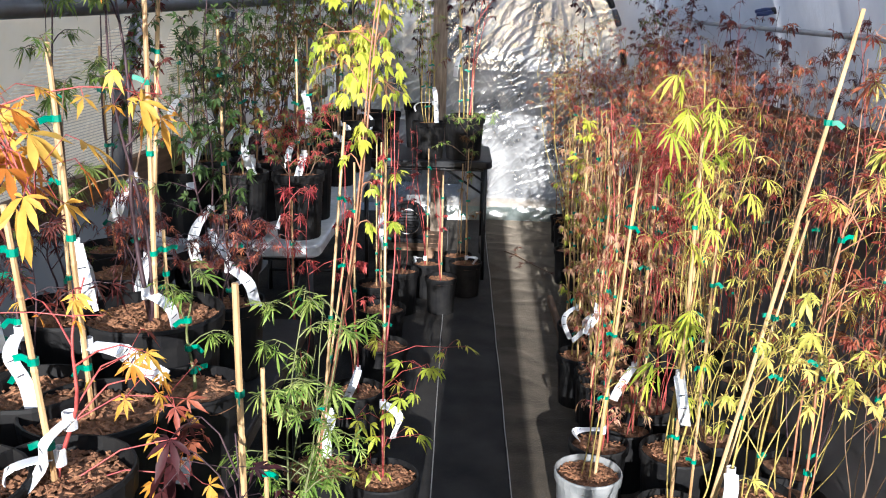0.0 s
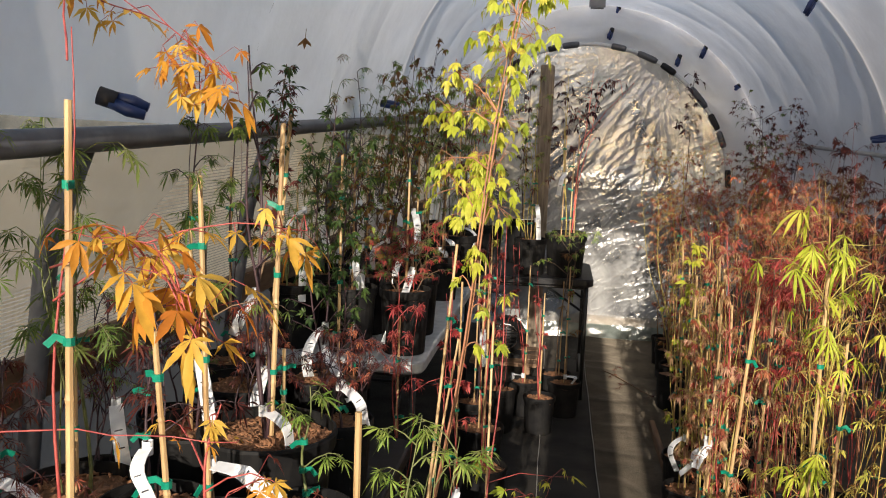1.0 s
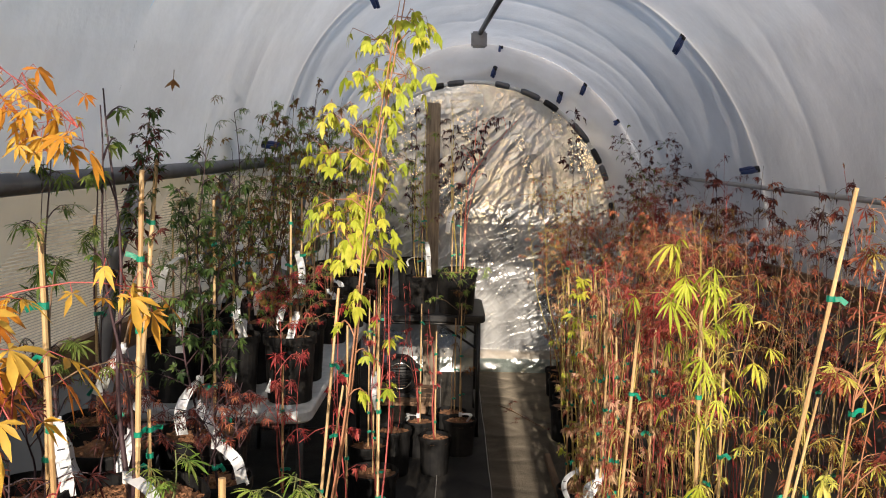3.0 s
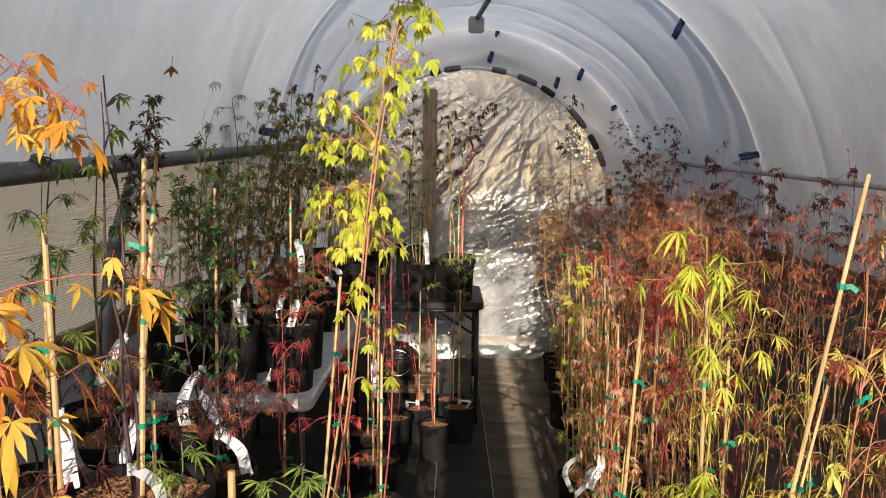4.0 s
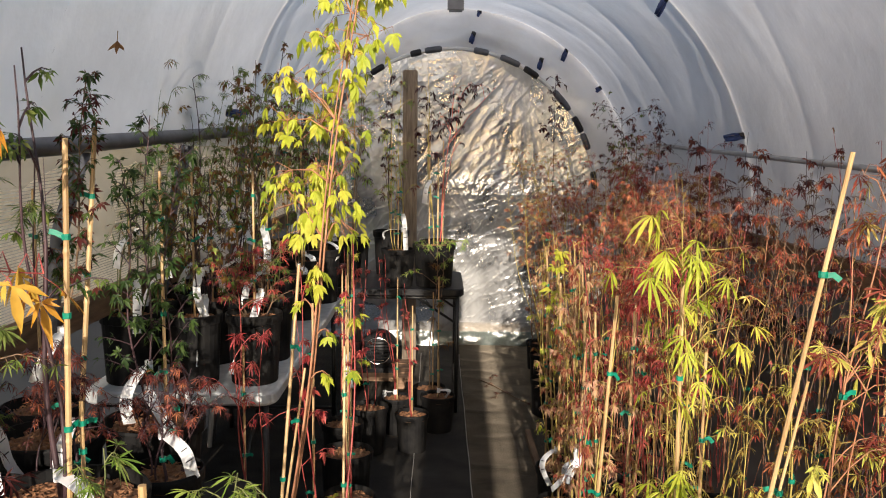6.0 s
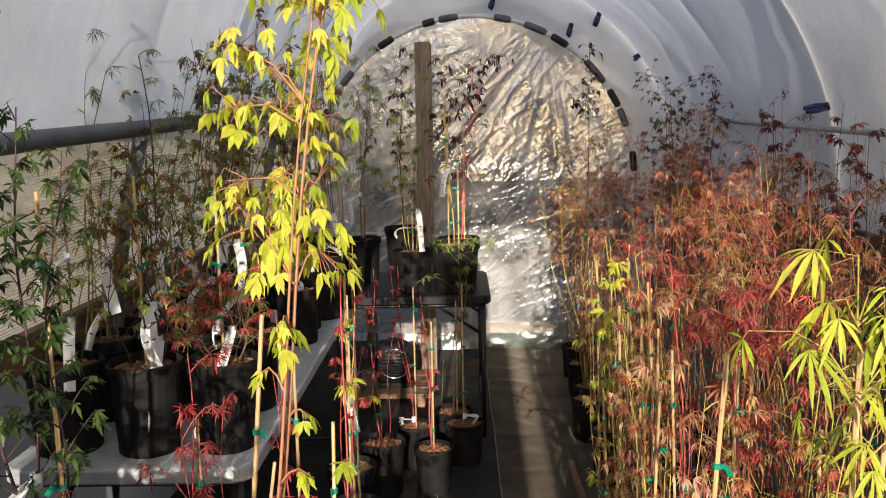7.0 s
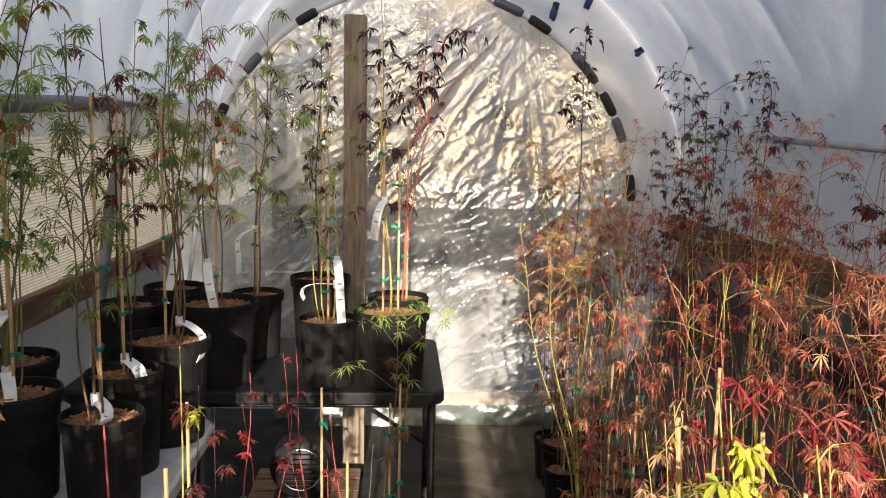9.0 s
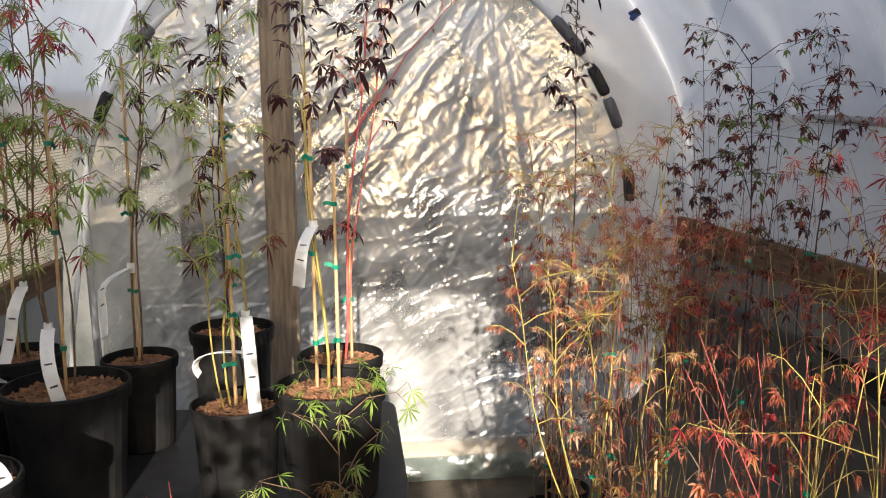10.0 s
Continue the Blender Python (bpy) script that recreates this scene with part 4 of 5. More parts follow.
        for k in range(ties):
            u = (k + 0.7 + rng.uniform(-0.2, 0.2)) / (ties + 0.4)
            add_tie(root, Vector((dx + lx * u, dy + ly * u, soil + (hh - soil) * u)), rng, 0.62 + rr * 35)
    if not stakes and ties:
        for k in range(ties):
            add_tie(root, along(paths[0], 0.15 + 0.6 * k / ties + rng.uniform(0, 0.1)), rng, 0.8)
    for u, heading, length, dr in tags:
        add_tag(root, along(paths[0], u), rng, heading, length, 0.028, dr)
    return root


rng = random.Random(9)
tv, tf = [], []
for p in ((1.40, 5.66, 0.05), (1.38, 5.60, 0.05), (1.33, 5.42, 0.045), (1.38, 5.20, 0.04), (1.40, 5.26, 0.045), (1.45, 5.34, 0.032), (1.52, 5.20, 0.03), (1.57, 5.12, 0.026), (1.36, 5.52, 0.036)):
    for _ in range(3):
        a = rng.uniform(0, 6.28)
        add_leaf(tv, tf, Vector(p), Vector((math.cos(a), math.sin(a), 0.2)), Vector((0, 0, 1)), rng.uniform(0.025, 0.04), "wisp", rng)
tagged(piece("withered_leaves", (tv, tf), LEAF["wine"], fallen, "withered brown leaves"), kind="stuff")

BT, WT, LB = BLACK_TOP, WHITE_TOP, BENCH_TOP
TG, BG, RG, GG, WG = "maples on the black table", "maples on the bench", "maples along the far side", "maples on the floor", "maples on the white table"

# on the near bench
maple(0.32, 1.00, LB, 0.12, 0.27, leaf="orange", style="palm", bark="red", tip=(0.335, 1.02, 1.64), leaves=0, size=0.043, per=4, puff=0.034, droop=0.6, thick=0.0028,
      limbs=(((0.32, 1.0, 1.30), (0.42, 1.04, 1.375), (0.52, 1.06, 1.40), (0.62, 1.1, 1.395)), ((0.33, 1.02, 1.60), (0.25, 1.15, 1.71), (0.30, 1.33, 1.69), (0.41, 1.36, 1.60)), ((0.32, 1.0, 1.34), (0.46, 0.90, 1.40), (0.58, 0.79, 1.37), (0.61, 0.78, 1.32)),
             ((0.12, 0.98, 1.115), (0.35, 1.0, 1.13), (0.55, 1.03, 1.12))),
      clusters=((0.29, 1.36, 1.655), (0.32, 1.36, 1.665), (0.30, 1.36, 1.63), (0.33, 1.37, 1.64), (0.36, 1.36, 1.62), (0.38, 1.36, 1.61), (0.40, 1.35, 1.59), (0.42, 1.36, 1.58), (0.35, 1.38, 1.60), (0.23, 1.36, 1.71), (0.19, 1.3, 1.72), (0.509, 0.78, 1.412), (0.545, 0.78, 1.412), (0.572, 0.78, 1.403), (0.554, 0.78, 1.385), (0.59, 0.78, 1.367), (0.617, 0.78, 1.349), (0.572, 0.78, 1.349), (0.527, 0.78, 1.394), (0.44, 1.02, 1.385), (0.58, 1.08, 1.4), (0.61, 1.1, 1.395)),
      stakes=((0.015, 0.0, 0.93, 0.01, 0, 0.0055),), group=BG, seed=1)
maple(0.46, 1.05, LB, 0.105, 0.27, leaf="orange", style="palm", bark="red", tip=(0.52, 1.06, 1.16), leaves=4, size=0.034, reach=0.10, crown=(0.5, 1), per=5, puff=0.035, second="rust", clusters=((0.57, 1.1, 1.01), (0.60, 1.1, 0.98), (0.62, 1.1, 0.92), (0.55, 1.1, 1.04), (0.63, 1.1, 0.86)),
      stakes=((0.0, 0.0, 0.64, -0.02, -0.02, 0.0045),), tags=((0.12, 200, 0.14, 0.9), (0.3, 240, 0.13, 0.9)), chips=220, group=BG, seed=2)
maple(0.40, 1.31, LB, 0.12, 0.24, leaf="green", style="lace", bark="brown", tip=(0.38, 1.30, 1.46), leaves=14, size=0.030, crown=(0.6, 1), stakes=((0.0, -0.01, 0.83, -0.01, -0.02, 0.0045),), tags=((0.2, -20, 0.15, 0.6),), chips=260, group=BG, seed=3)
maple(0.36, 1.69, LB, 0.145, 0.28, leaf="green", style="star", bark="dark", tip=(0.29, 1.75, 1.70), stems=2, leaves=50, size=0.028, reach=0.12, thick=0.006, crown=(0.4, 1), stakes=((0.01, -0.01, 0.92, 0.015, 0.01, 0.0055), (0.03, 0.01, 0.45)), tags=((0.07, -40, 0.17, 0.55),), chips=420, group=BG, seed=4, spread=0.1)
maple(0.14, 2.10, LB, 0.12, 0.25, leaf="pine", style="star", bark="brown", tip=(0.24, 2.15, 1.68), stems=1, leaves=230, size=0.03, reach=0.07, crown=(0.4, 1), droop=0.1, second="wine", stakes=((0.06, 0.02, 0.95, 0.05, 0.03, 0.006),), tags=((0.3, -80, 0.16, 1.0),), chips=100, group=BG, seed=5)
maple(0.34, 2.22, LB, 0.12, 0.25, leaf="pine", style="star", bark="dark", tip=(0.35, 2.22, 1.60), stems=3, leaves=420, size=0.028, reach=0.09, crown=(0.2, 1), spread=0.10, droop=0.1, stakes=((0.03, 0, 0.85),), tags=((0.12, -60, 0.2, 1.0), (0.2, -100, 0.2, 1.0)), chips=160, group=BG, seed=6)
maple(0.10, 1.40, LB, 0.11, 0.25, leaf="green", style="lace", bark="green", tip=(0.10, 1.40, 1.55), stems=3, leaves=190, size=0.037, droop=0.9, stakes=((0, 0, 0.75),), group=BG, seed=7)
maple(0.16, 1.75, LB, 0.11, 0.25, leaf="green", style="lace", bark="dark", tip=(0.13, 1.85, 1.66), stems=2, leaves=80, size=0.04, stakes=((0, 0, 0.8),), tags=((0.2, -60, 0.16, 0.9),), chips=100, group=BG, seed=8)
maple(0.08, 1.05, LB, 0.11, 0.25, leaf="green", style="lace", bark="green", tip=(0.08, 1.1, 1.55), stems=3, leaves=170, size=0.037, droop=0.8, stakes=((0, 0, 0.8),), group=BG, seed=9)
maple(0.27, 1.36, LB, 0.10, 0.25, leaf="wine", style="lace", bark="dark", tip=(0.25, 1.40, 1.22), stems=2, leaves=60, size=0.04, stakes=(), tags=((0.3, -90, 0.15, 1.0),), chips=100, group=BG, seed=91)
maple(0.02, 2.32, LB, 0.10, 0.25, leaf="green", style="lace", bark="dark", tip=(0.03, 2.3, 1.72), stems=2, leaves=80, size=0.04, stakes=((0, 0, 0.8),), group=BG, seed=92)

for k, (x, y, top) in enumerate(((0.24, 1.92, 1.14), (0.04, 1.58, 1.18), (0.43, 2.02, 1.05), (0.02, 1.95, 1.15), (0.06, 1.22, 1.15))):
    maple(x, y, LB, 0.085, 0.2, leaf="wine", style="lace", bark="dark", tip=(x + 0.02, y, top), stems=5, leaves=240, size=0.024, reach=0.14, crown=(0.3, 1), droop=0.9, second=("rust", "green")[k % 2], tags=((0.4, -80 + 20 * k, 0.16, 1.0),), chips=60, group=BG, seed=180 + k)

coded = maple(0.50, 1.50, LB, 0.095, 0.20, leaf="fresh", style="lace", bark="green", tip=(0.50, 1.52, 1.05), leaves=24, size=0.04, chips=60, group=BG, seed=190)
card = piece("label_card", ribbon([Vector((-0.075, -0.075, 0.085)), Vector((-0.04, -0.0935, 0.08)), Vector((-0.005, -0.0975, 0.074)), Vector((0.02, -0.0955, 0.07))], Vector((0, 0, 1)), 0.055), TAG, coded, "white printed pot label")
text = bpy.data.curves.new("label_text", "FONT")
text.body, text.size, text.extrude = "RC401", 0.022, 0.0004
text.materials.append(INK)
words = new("label_text", text)
words.parent = card
words.matrix_basis = pose(-0.068, -0.0885, 0.078, 90, 8, -14)
# on the floor between bench and aisle
maple(0.66, 1.28, 0, 0.11, 0.24, leaf="fresh", style="lace", bark="green", tip=(0.72, 1.50, 1.02), stems=4, leaves=260, size=0.042, crown=(0.35, 1), stakes=((0.0, -0.03, 1.10, 0.0, 0, 0.006), (0.03, 0.0, 0.95)), group=GG, seed=10, spread=0.1)
maple(0.72, 0.98, 0, 0.11, 0.24, leaf="dark", style="palm", bark="dark", tip=(0.72, 1.0, 0.98), leaves=0, size=0.052, per=3, puff=0.04, clusters=((0.68, 1.0, 1.0), (0.67, 1.0, 0.95), (0.71, 1.0, 0.93), (0.73, 1.0, 0.89), (0.77, 1.0, 0.88)), group=GG, seed=93)
maple(0.60, 2.28, 0, 0.115, 0.22, leaf="lime", style="five", bark="salmon", tip=(0.84, 2.47, 2.06), stems=2, leaves=24, size=0.040, reach=0.10, crown=(0.4, 0.6), droop=1.0, per=13, puff=0.046,
      clusters=((0.84, 2.47, 1.98), (0.76, 2.47, 1.92), (0.88, 2.47, 1.94), (0.80, 2.47, 1.88), (0.84, 2.46, 1.82), (0.72, 2.46, 1.82), (0.79, 2.46, 1.77), (0.64, 2.46, 1.71), (0.69, 2.46, 1.67), (0.78, 2.47, 1.70),
                (0.63, 2.46, 1.60), (0.72, 2.46, 1.60), (0.78, 2.46, 1.58), (0.64, 2.46, 1.47), (0.71, 2.46, 1.48), (0.77, 2.44, 1.46), (0.75, 2.44, 1.40), (0.67, 2.44, 1.39), (0.63, 2.44, 1.42), (0.69, 2.44, 1.32), (0.77, 2.44, 1.34)),
      stakes=((0.0, 0, 1.22, 0.06, 0.16, 0.0045), (-0.02, 0.02, 0.95, 0.10, 0.1, 0.0035)), chips=200, tags=((0.1, -60, 0.14, 1.0),), group=GG, seed=11, spread=0.07, thick=0.006)
maple(0.79, 2.28, 0, 0.105, 0.20, leaf="lime", style="palm", bark="red", tip=(0.80, 2.52, 1.28), stems=1, leaves=26, size=0.045, reach=0.09, crown=(0.15, 1), per=5, clusters=((0.72, 2.2, 0.42), (0.86, 2.22, 0.50), (0.90, 2.25, 0.56), (0.82, 2.2, 0.36), (0.76, 2.2, 0.28), (0.97, 2.3, 0.60)), stakes=((0.0, 0.0, 0.98, -0.02, 0.25, 0.004),), tags=((0.2, -30, 0.14, 1.0),), chips=200, group=GG, seed=12)
maple(0.64, 2.80, 0, 0.10, 0.24, leaf="red", style="star", bark="red", tip=(0.60, 2.80, 1.15), stems=2, leaves=50, size=0.03, stakes=((0, 0, 1.05),), tags=((0.1, -90, 0.13, 1.0),), group=GG, seed=13)
maple(0.46, 2.62, 0, 0.10, 0.24, leaf="red", style="lace", bark="red", tip=(0.45, 2.62, 1.10), stems=3, leaves=80, size=0.036, crown=(0.6, 1), stakes=((0, 0.02, 0.95),), group=GG, seed=14, spread=0.1)
maple(0.70, 3.25, 0, 0.10, 0.24, leaf="red", style="star", bark="red", tip=(0.72, 3.22, 1.25), stems=2, leaves=40, size=0.026, stakes=((0, 0, 1.15),), group=GG, seed=15)
maple(0.64, 3.72, 0, 0.115, 0.24, leaf="lime", style="star", bark="yellow", tip=(0.66, 3.75, 1.2), leaves=24, size=0.035, stakes=((0, 0, 1.0), (0.02, 0, 0.9)), tags=((0.45, -90, 0.16, 1.0),), group=GG, seed=16)
maple(0.58, 4.10, 0, 0.10, 0.24, leaf="wine", style="star", bark="dark", tip=(0.62, 4.02, 1.05), stems=2, leaves=60, size=0.03, stakes=((0, 0, 0.99),), group=GG, seed=17)
maple(0.81, 4.66, 0, 0.085, 0.20, leaf="red", style="bud", bark="red", tip=(0.74, 4.62, 0.98), stems=2, leaves=50, size=0.022, reach=0.035, crown=(0.25, 1), second="wine", stakes=((0, 0, 0.85),), tags=((0.05, 200, 0.1, 0.6),), group=GG, seed=18)
maple(1.03, 4.70, 0, 0.095, 0.20, leaf="bronze", style="lace", bark="brown", tip=(1.05, 4.72, 0.95), leaves=34, size=0.035, stakes=((0, 0, 0.85),), tags=((0.05, -20, 0.1, 0.5),), group=GG, seed=19)
maple(0.98, 4.86, 0, 0.095, 0.20, leaf="fresh", style="lace", bark="brown", tip=(1.02, 4.86, 0.98), leaves=10, size=0.04, reach=0.1, crown=(0.5, 1), per=4, puff=0.03, clusters=((1.02, 4.9, 0.97), (0.93, 4.9, 0.99), (1.10, 4.9, 0.94), (0.86, 4.88, 0.86), (1.06, 4.9, 0.82), (1.14, 4.92, 1.02)), stakes=((0.02, 0, 0.74),), group=GG, seed=20)

maple(0.68, 4.36, 0, 0.10, 0.24, leaf="red", style="bud", bark="red", tip=(0.66, 4.36, 0.98), stems=3, leaves=70, size=0.023, reach=0.045, crown=(0.4, 1), second="wine", group=GG, seed=21, spread=0.12)
maple(0.90, 4.38, 0, 0.085, 0.20, leaf="red", style="bud", bark="red", tip=(0.86, 4.40, 0.86), stems=2, leaves=44, size=0.022, reach=0.035, second="wine", stakes=((0, 0, 0.75),), group=GG, seed=22)

# on the white table
for k, (x, y, r_, leaf_, st, tip_x, tip_z) in enumerate((
        (-0.02, 3.05, 0.10, "green", "lace", 0.02, 1.90), (0.20, 3.04, 0.095, "bronze", "star", 0.22, 1.45), (0.40, 3.06, 0.095, "red", "lace", 0.40, 1.20),
        (-0.02, 3.32, 0.10, "bronze", "lace", 0.04, 1.82), (0.18, 3.34, 0.11, "green", "lace", 0.10, 1.98), (0.38, 3.38, 0.10, "bronze", "star", 0.34, 1.85),
        (-0.02, 3.66, 0.11, "green", "lace", 0.22, 1.84), (0.20, 3.66, 0.10, "bronze", "star", 0.40, 1.95), (0.03, 4.0, 0.11, "green", "star", 0.1, 1.92))):
    maple(x, y, WT, r_, 0.24, leaf=leaf_, style="bud" if k % 2 else st, bark=("green", "dark", "brown")[k % 3], tip=(tip_x, y + 0.02, tip_z), stems=6, leaves=400, size=0.027, reach=0.14, crown=(0.2, 1), second=("bronze", "fresh", "green")[k % 3],
          stakes=((0, 0.01, 0.72),), tags=((0.12, -70 - 9 * k, 0.24, 1.0), (0.3, -100 + 7 * k, 0.2, 0.9)), group=WG, seed=30 + k, spread=0.12, thick=0.0035)
maple(0.385, 4.15, WT, 0.088, 0.22, leaf="green", style="lace", bark="brown", tip=(0.40, 4.0, 1.75), stems=3, leaves=230, size=0.034, stakes=((0, 0, 0.9),), tags=((0.05, -40, 0.15, 0.7),), chips=220, group=WG, seed=41)
maple(0.17, 4.22, WT, 0.10, 0.25, leaf="fresh", style="lace", bark="green", tip=(0.24, 4.2, 1.85), stems=3, leaves=230, size=0.036, stakes=((0, 0, 0.9),), tags=((0.06, -60, 0.2, 0.8),), chips=120, group=WG, seed=42)
maple(0.36, 4.38, WT, 0.09, 0.25, leaf="wine", style="star", bark="dark", tip=(0.36, 4.3, 1.80), stems=2, leaves=70, size=0.036, stakes=((0, 0, 0.9),), tags=((0.05, -50, 0.15, 0.6),), chips=160, group=WG, seed=43)
maple(0.40, 4.60, WT, 0.115, 0.28, leaf="green", style="lace", bark="brown", tip=(0.42, 4.6, 1.90), stems=4, leaves=190, size=0.034, second="fresh", stakes=((0, 0, 0.9),), tags=((0.06, -30, 0.2, 0.7),), chips=220, group=WG, seed=44, spread=0.1)
maple(0.06, 4.45, WT, 0.11, 0.26, leaf="green", style="star", bark="green", tip=(0.05, 4.5, 1.8), stems=3, leaves=230, size=0.034, stakes=((0, 0, 0.9),), tags=((0.15, -80, 0.2, 1.0),), group=WG, seed=45)

# on the black table
weedy = maple(1.00, 5.11, BT, 0.125, 0.25, leaf="dark", style="palm", bark="yellow", tip=(0.95, 5.12, 2.0), stems=2, leaves=14, size=0.043, reach=0.05, crown=(0.4, 1), second="dark", per=5, puff=0.04, clusters=((0.94, 5.15, 1.87), (0.96, 5.15, 1.82), (0.94, 5.15, 1.74), (0.95, 5.15, 1.62), (0.91, 5.13, 1.52), (0.94, 5.15, 1.66)),
      stakes=((0.02, 0, 0.75), (-0.03, 0.02, 0.9)), tags=((0.36, -100, 0.2, 1.0),), chips=300, group=TG, seed=50, spread=0.04)
rng = random.Random(77)
wv, wf, ws = [], [], []
for _ in range(26):
    a, q = rng.uniform(0, 6.28), rng.uniform(0.05, 0.125)
    foot = Vector((math.cos(a) * q, math.sin(a) * q, 0.232))
    head = foot + Vector((math.cos(a) * rng.uniform(0.0, 0.05), math.sin(a) * rng.uniform(0.0, 0.05), rng.uniform(0.015, 0.05)))
    ws.append(tube([foot, head], 0.0007, 3, False))
    add_leaf(wv, wf, head, Vector((math.cos(a), math.sin(a), rng.uniform(-0.4, 0.2))), Vector((0, -0.3, 1)), rng.uniform(0.025, 0.045), "lace", rng)
tagged(piece("weed_stems", join(*ws), BARK["green"], weedy), kind="stuff")
tagged(piece("weed_leaves", (wv, wf), LEAF["fresh"], weedy, "green seedlings over the pot's rim"), kind="stuff")
maple(1.02, 5.40, BT, 0.11, 0.24, leaf="dark", style="palm", bark="coral", tip=(1.11, 5.36, 1.98), stems=2, leaves=14, size=0.043, reach=0.10, crown=(0.5, 1), per=5, puff=0.04, limbs=(((1.05, 5.36, 1.52), (1.20, 5.35, 1.73), (1.36, 5.35, 1.91)),),
      clusters=((1.03, 5.35, 1.73), (1.10, 5.35, 1.81), (1.12, 5.35, 1.76), (1.05, 5.35, 1.68), (1.20, 5.35, 1.91), (1.27, 5.35, 1.92), (1.03, 5.35, 1.32), (1.00, 5.35, 1.51), (1.17, 5.35, 1.85), (1.08, 5.35, 1.71)), stakes=((0.03, 0, 0.85),), chips=160, group=TG, seed=51, spread=0.05)
maple(0.79, 5.10, BT, 0.10, 0.22, leaf="fresh", style="lace", bark="yellow", tip=(0.80, 5.10, 1.95), stems=3, leaves=200, size=0.039, reach=0.12, crown=(0.25, 1), second="wine", stakes=((0, 0, 0.62),), tags=((0.12, 180, 0.16, 0.55), (0.2, -80, 0.24, 1.0)), chips=200, group=TG, seed=52, spread=0.12)
maple(0.72, 5.58, BT, 0.115, 0.28, leaf="dark", style="star", bark="dark", tip=(0.72, 5.55, 2.0), stems=2, leaves=90, size=0.032, reach=0.12, stakes=((0, 0, 0.9),), chips=100, group=TG, seed=53)
maple(0.50, 5.45, BT, 0.095, 0.24, leaf="fresh", style="lace", bark="brown", tip=(0.55, 5.45, 1.95), stems=2, leaves=170, size=0.042, reach=0.22, droop=0.9, stakes=((0, 0, 1.0),), tags=((0.25, -120, 0.28, 0.8),), chips=100, second="dark", group=TG, seed=54)
maple(0.42, 5.13, BT, 0.135, 0.27, leaf="fresh", style="lace", bark="brown", tip=(0.38, 5.15, 1.95), stems=3, leaves=240, second="red", size=0.042, reach=0.22, droop=0.9, stakes=((0, 0, 0.9),), tags=((0.15, -80, 0.24, 1.0),), chips=260, group=TG, seed=55)
maple(0.20, 5.45, BT, 0.11, 0.26, leaf="fresh", style="lace", bark="green", tip=(0.2, 5.45, 1.9), stems=3, leaves=240, size=0.042, reach=0.22, droop=0.9, stakes=((0, 0, 0.9),), tags=((0.2, -90, 0.26, 1.0),), group=TG, seed=56)
maple(0.14, 5.13, BT, 0.11, 0.26, leaf="wine", style="palm", bark="green", tip=(0.17, 5.15, 1.9), second="fresh", stems=2, leaves=150, size=0.034, reach=0.22, droop=0.9, stakes=((0, 0, 0.9),), group=TG, seed=57)

# along the right wall, near ones first
maple(1.46, 1.62, 0, 0.11, 0.24, leaf="yellow", style="palm", bark="yellow", tip=(1.66, 1.55, 1.02), stems=4, leaves=36, size=0.036, reach=0.14, crown=(0.35, 1), per=5, puff=0.045, droop=0.9,
      clusters=((1.56, 1.50, 0.97), (1.61, 1.50, 0.95), (1.65, 1.50, 0.96), (1.69, 1.50, 0.93), (1.64, 1.50, 0.90), (1.72, 1.50, 0.86), (1.76, 1.50, 0.89), (1.78, 1.5, 0.82)), stakes=((0.02, 0, 1.53, 0.19, -0.09, 0.0044), (0.03, 0.02, 1.15, 0.16, -0.05, 0.003)), tags=((0.5, -100, 0.15, 1.0),), group=RG, seed=60, spread=0.18)
maple(1.78, 1.78, 0, 0.11, 0.24, leaf="rust", style="lace", bark="salmon", tip=(1.85, 1.75, 1.54), stems=3, leaves=70, size=0.05, reach=0.14, crown=(0.4, 1), per=6, second="yellow", clusters=((1.87, 1.75, 1.54), (1.80, 1.75, 1.49), (1.93, 1.75, 1.44), (1.89, 1.75, 1.20), (1.85, 1.75, 1.18), (1.96, 1.88, 1.17), (2.0, 1.88, 1.15), (1.98, 1.88, 1.07)), group=RG, seed=94, spread=0.15)
maple(1.40, 2.31, 0, 0.10, 0.22, leaf="rust", style="willow", bark="yellow", tip=(1.50, 2.38, 1.12), stems=3, leaves=110, size=0.028, reach=0.09, crown=(0.3, 1), stakes=((0.02, 0.0, 1.16, 0.07, 0.04, 0.005),), tags=((0.15, 190, 0.13, 0.7),), chips=200, second="tan", pot=POT_GREY, where="in a grey pot", group=RG, seed=61)
maple(1.60, 2.12, 0, 0.10, 0.22, leaf="lime", style="weeping", bark="yellow", tip=(1.56, 2.03, 1.38), stems=2, leaves=16, size=0.060, reach=0.10, crown=(0.3, 0.6), droop=0.8, per=3, puff=0.045,
      clusters=((1.55, 2.02, 1.38), (1.52, 2.02, 1.32), (1.58, 2.02, 1.34), (1.63, 2.02, 1.32), (1.47, 2.02, 1.28), (1.65, 2.02, 1.28), (1.68, 2.02, 1.25), (1.51, 2.02, 1.20), (1.60, 2.02, 1.16), (1.54, 2.02, 1.12), (1.59, 2.02, 1.07), (1.66, 2.02, 1.15), (1.52, 2.02, 1.02), (1.48, 1.95, 0.72), (1.54, 1.95, 0.70)),
      stakes=((0.0, 0.0, 1.25, -0.04, -0.1, 0.005), (0.05, 0, 1.08)), tags=((0.35, -100, 0.18, 1.0),), chips=200, group=RG, seed=62, spread=0.1)
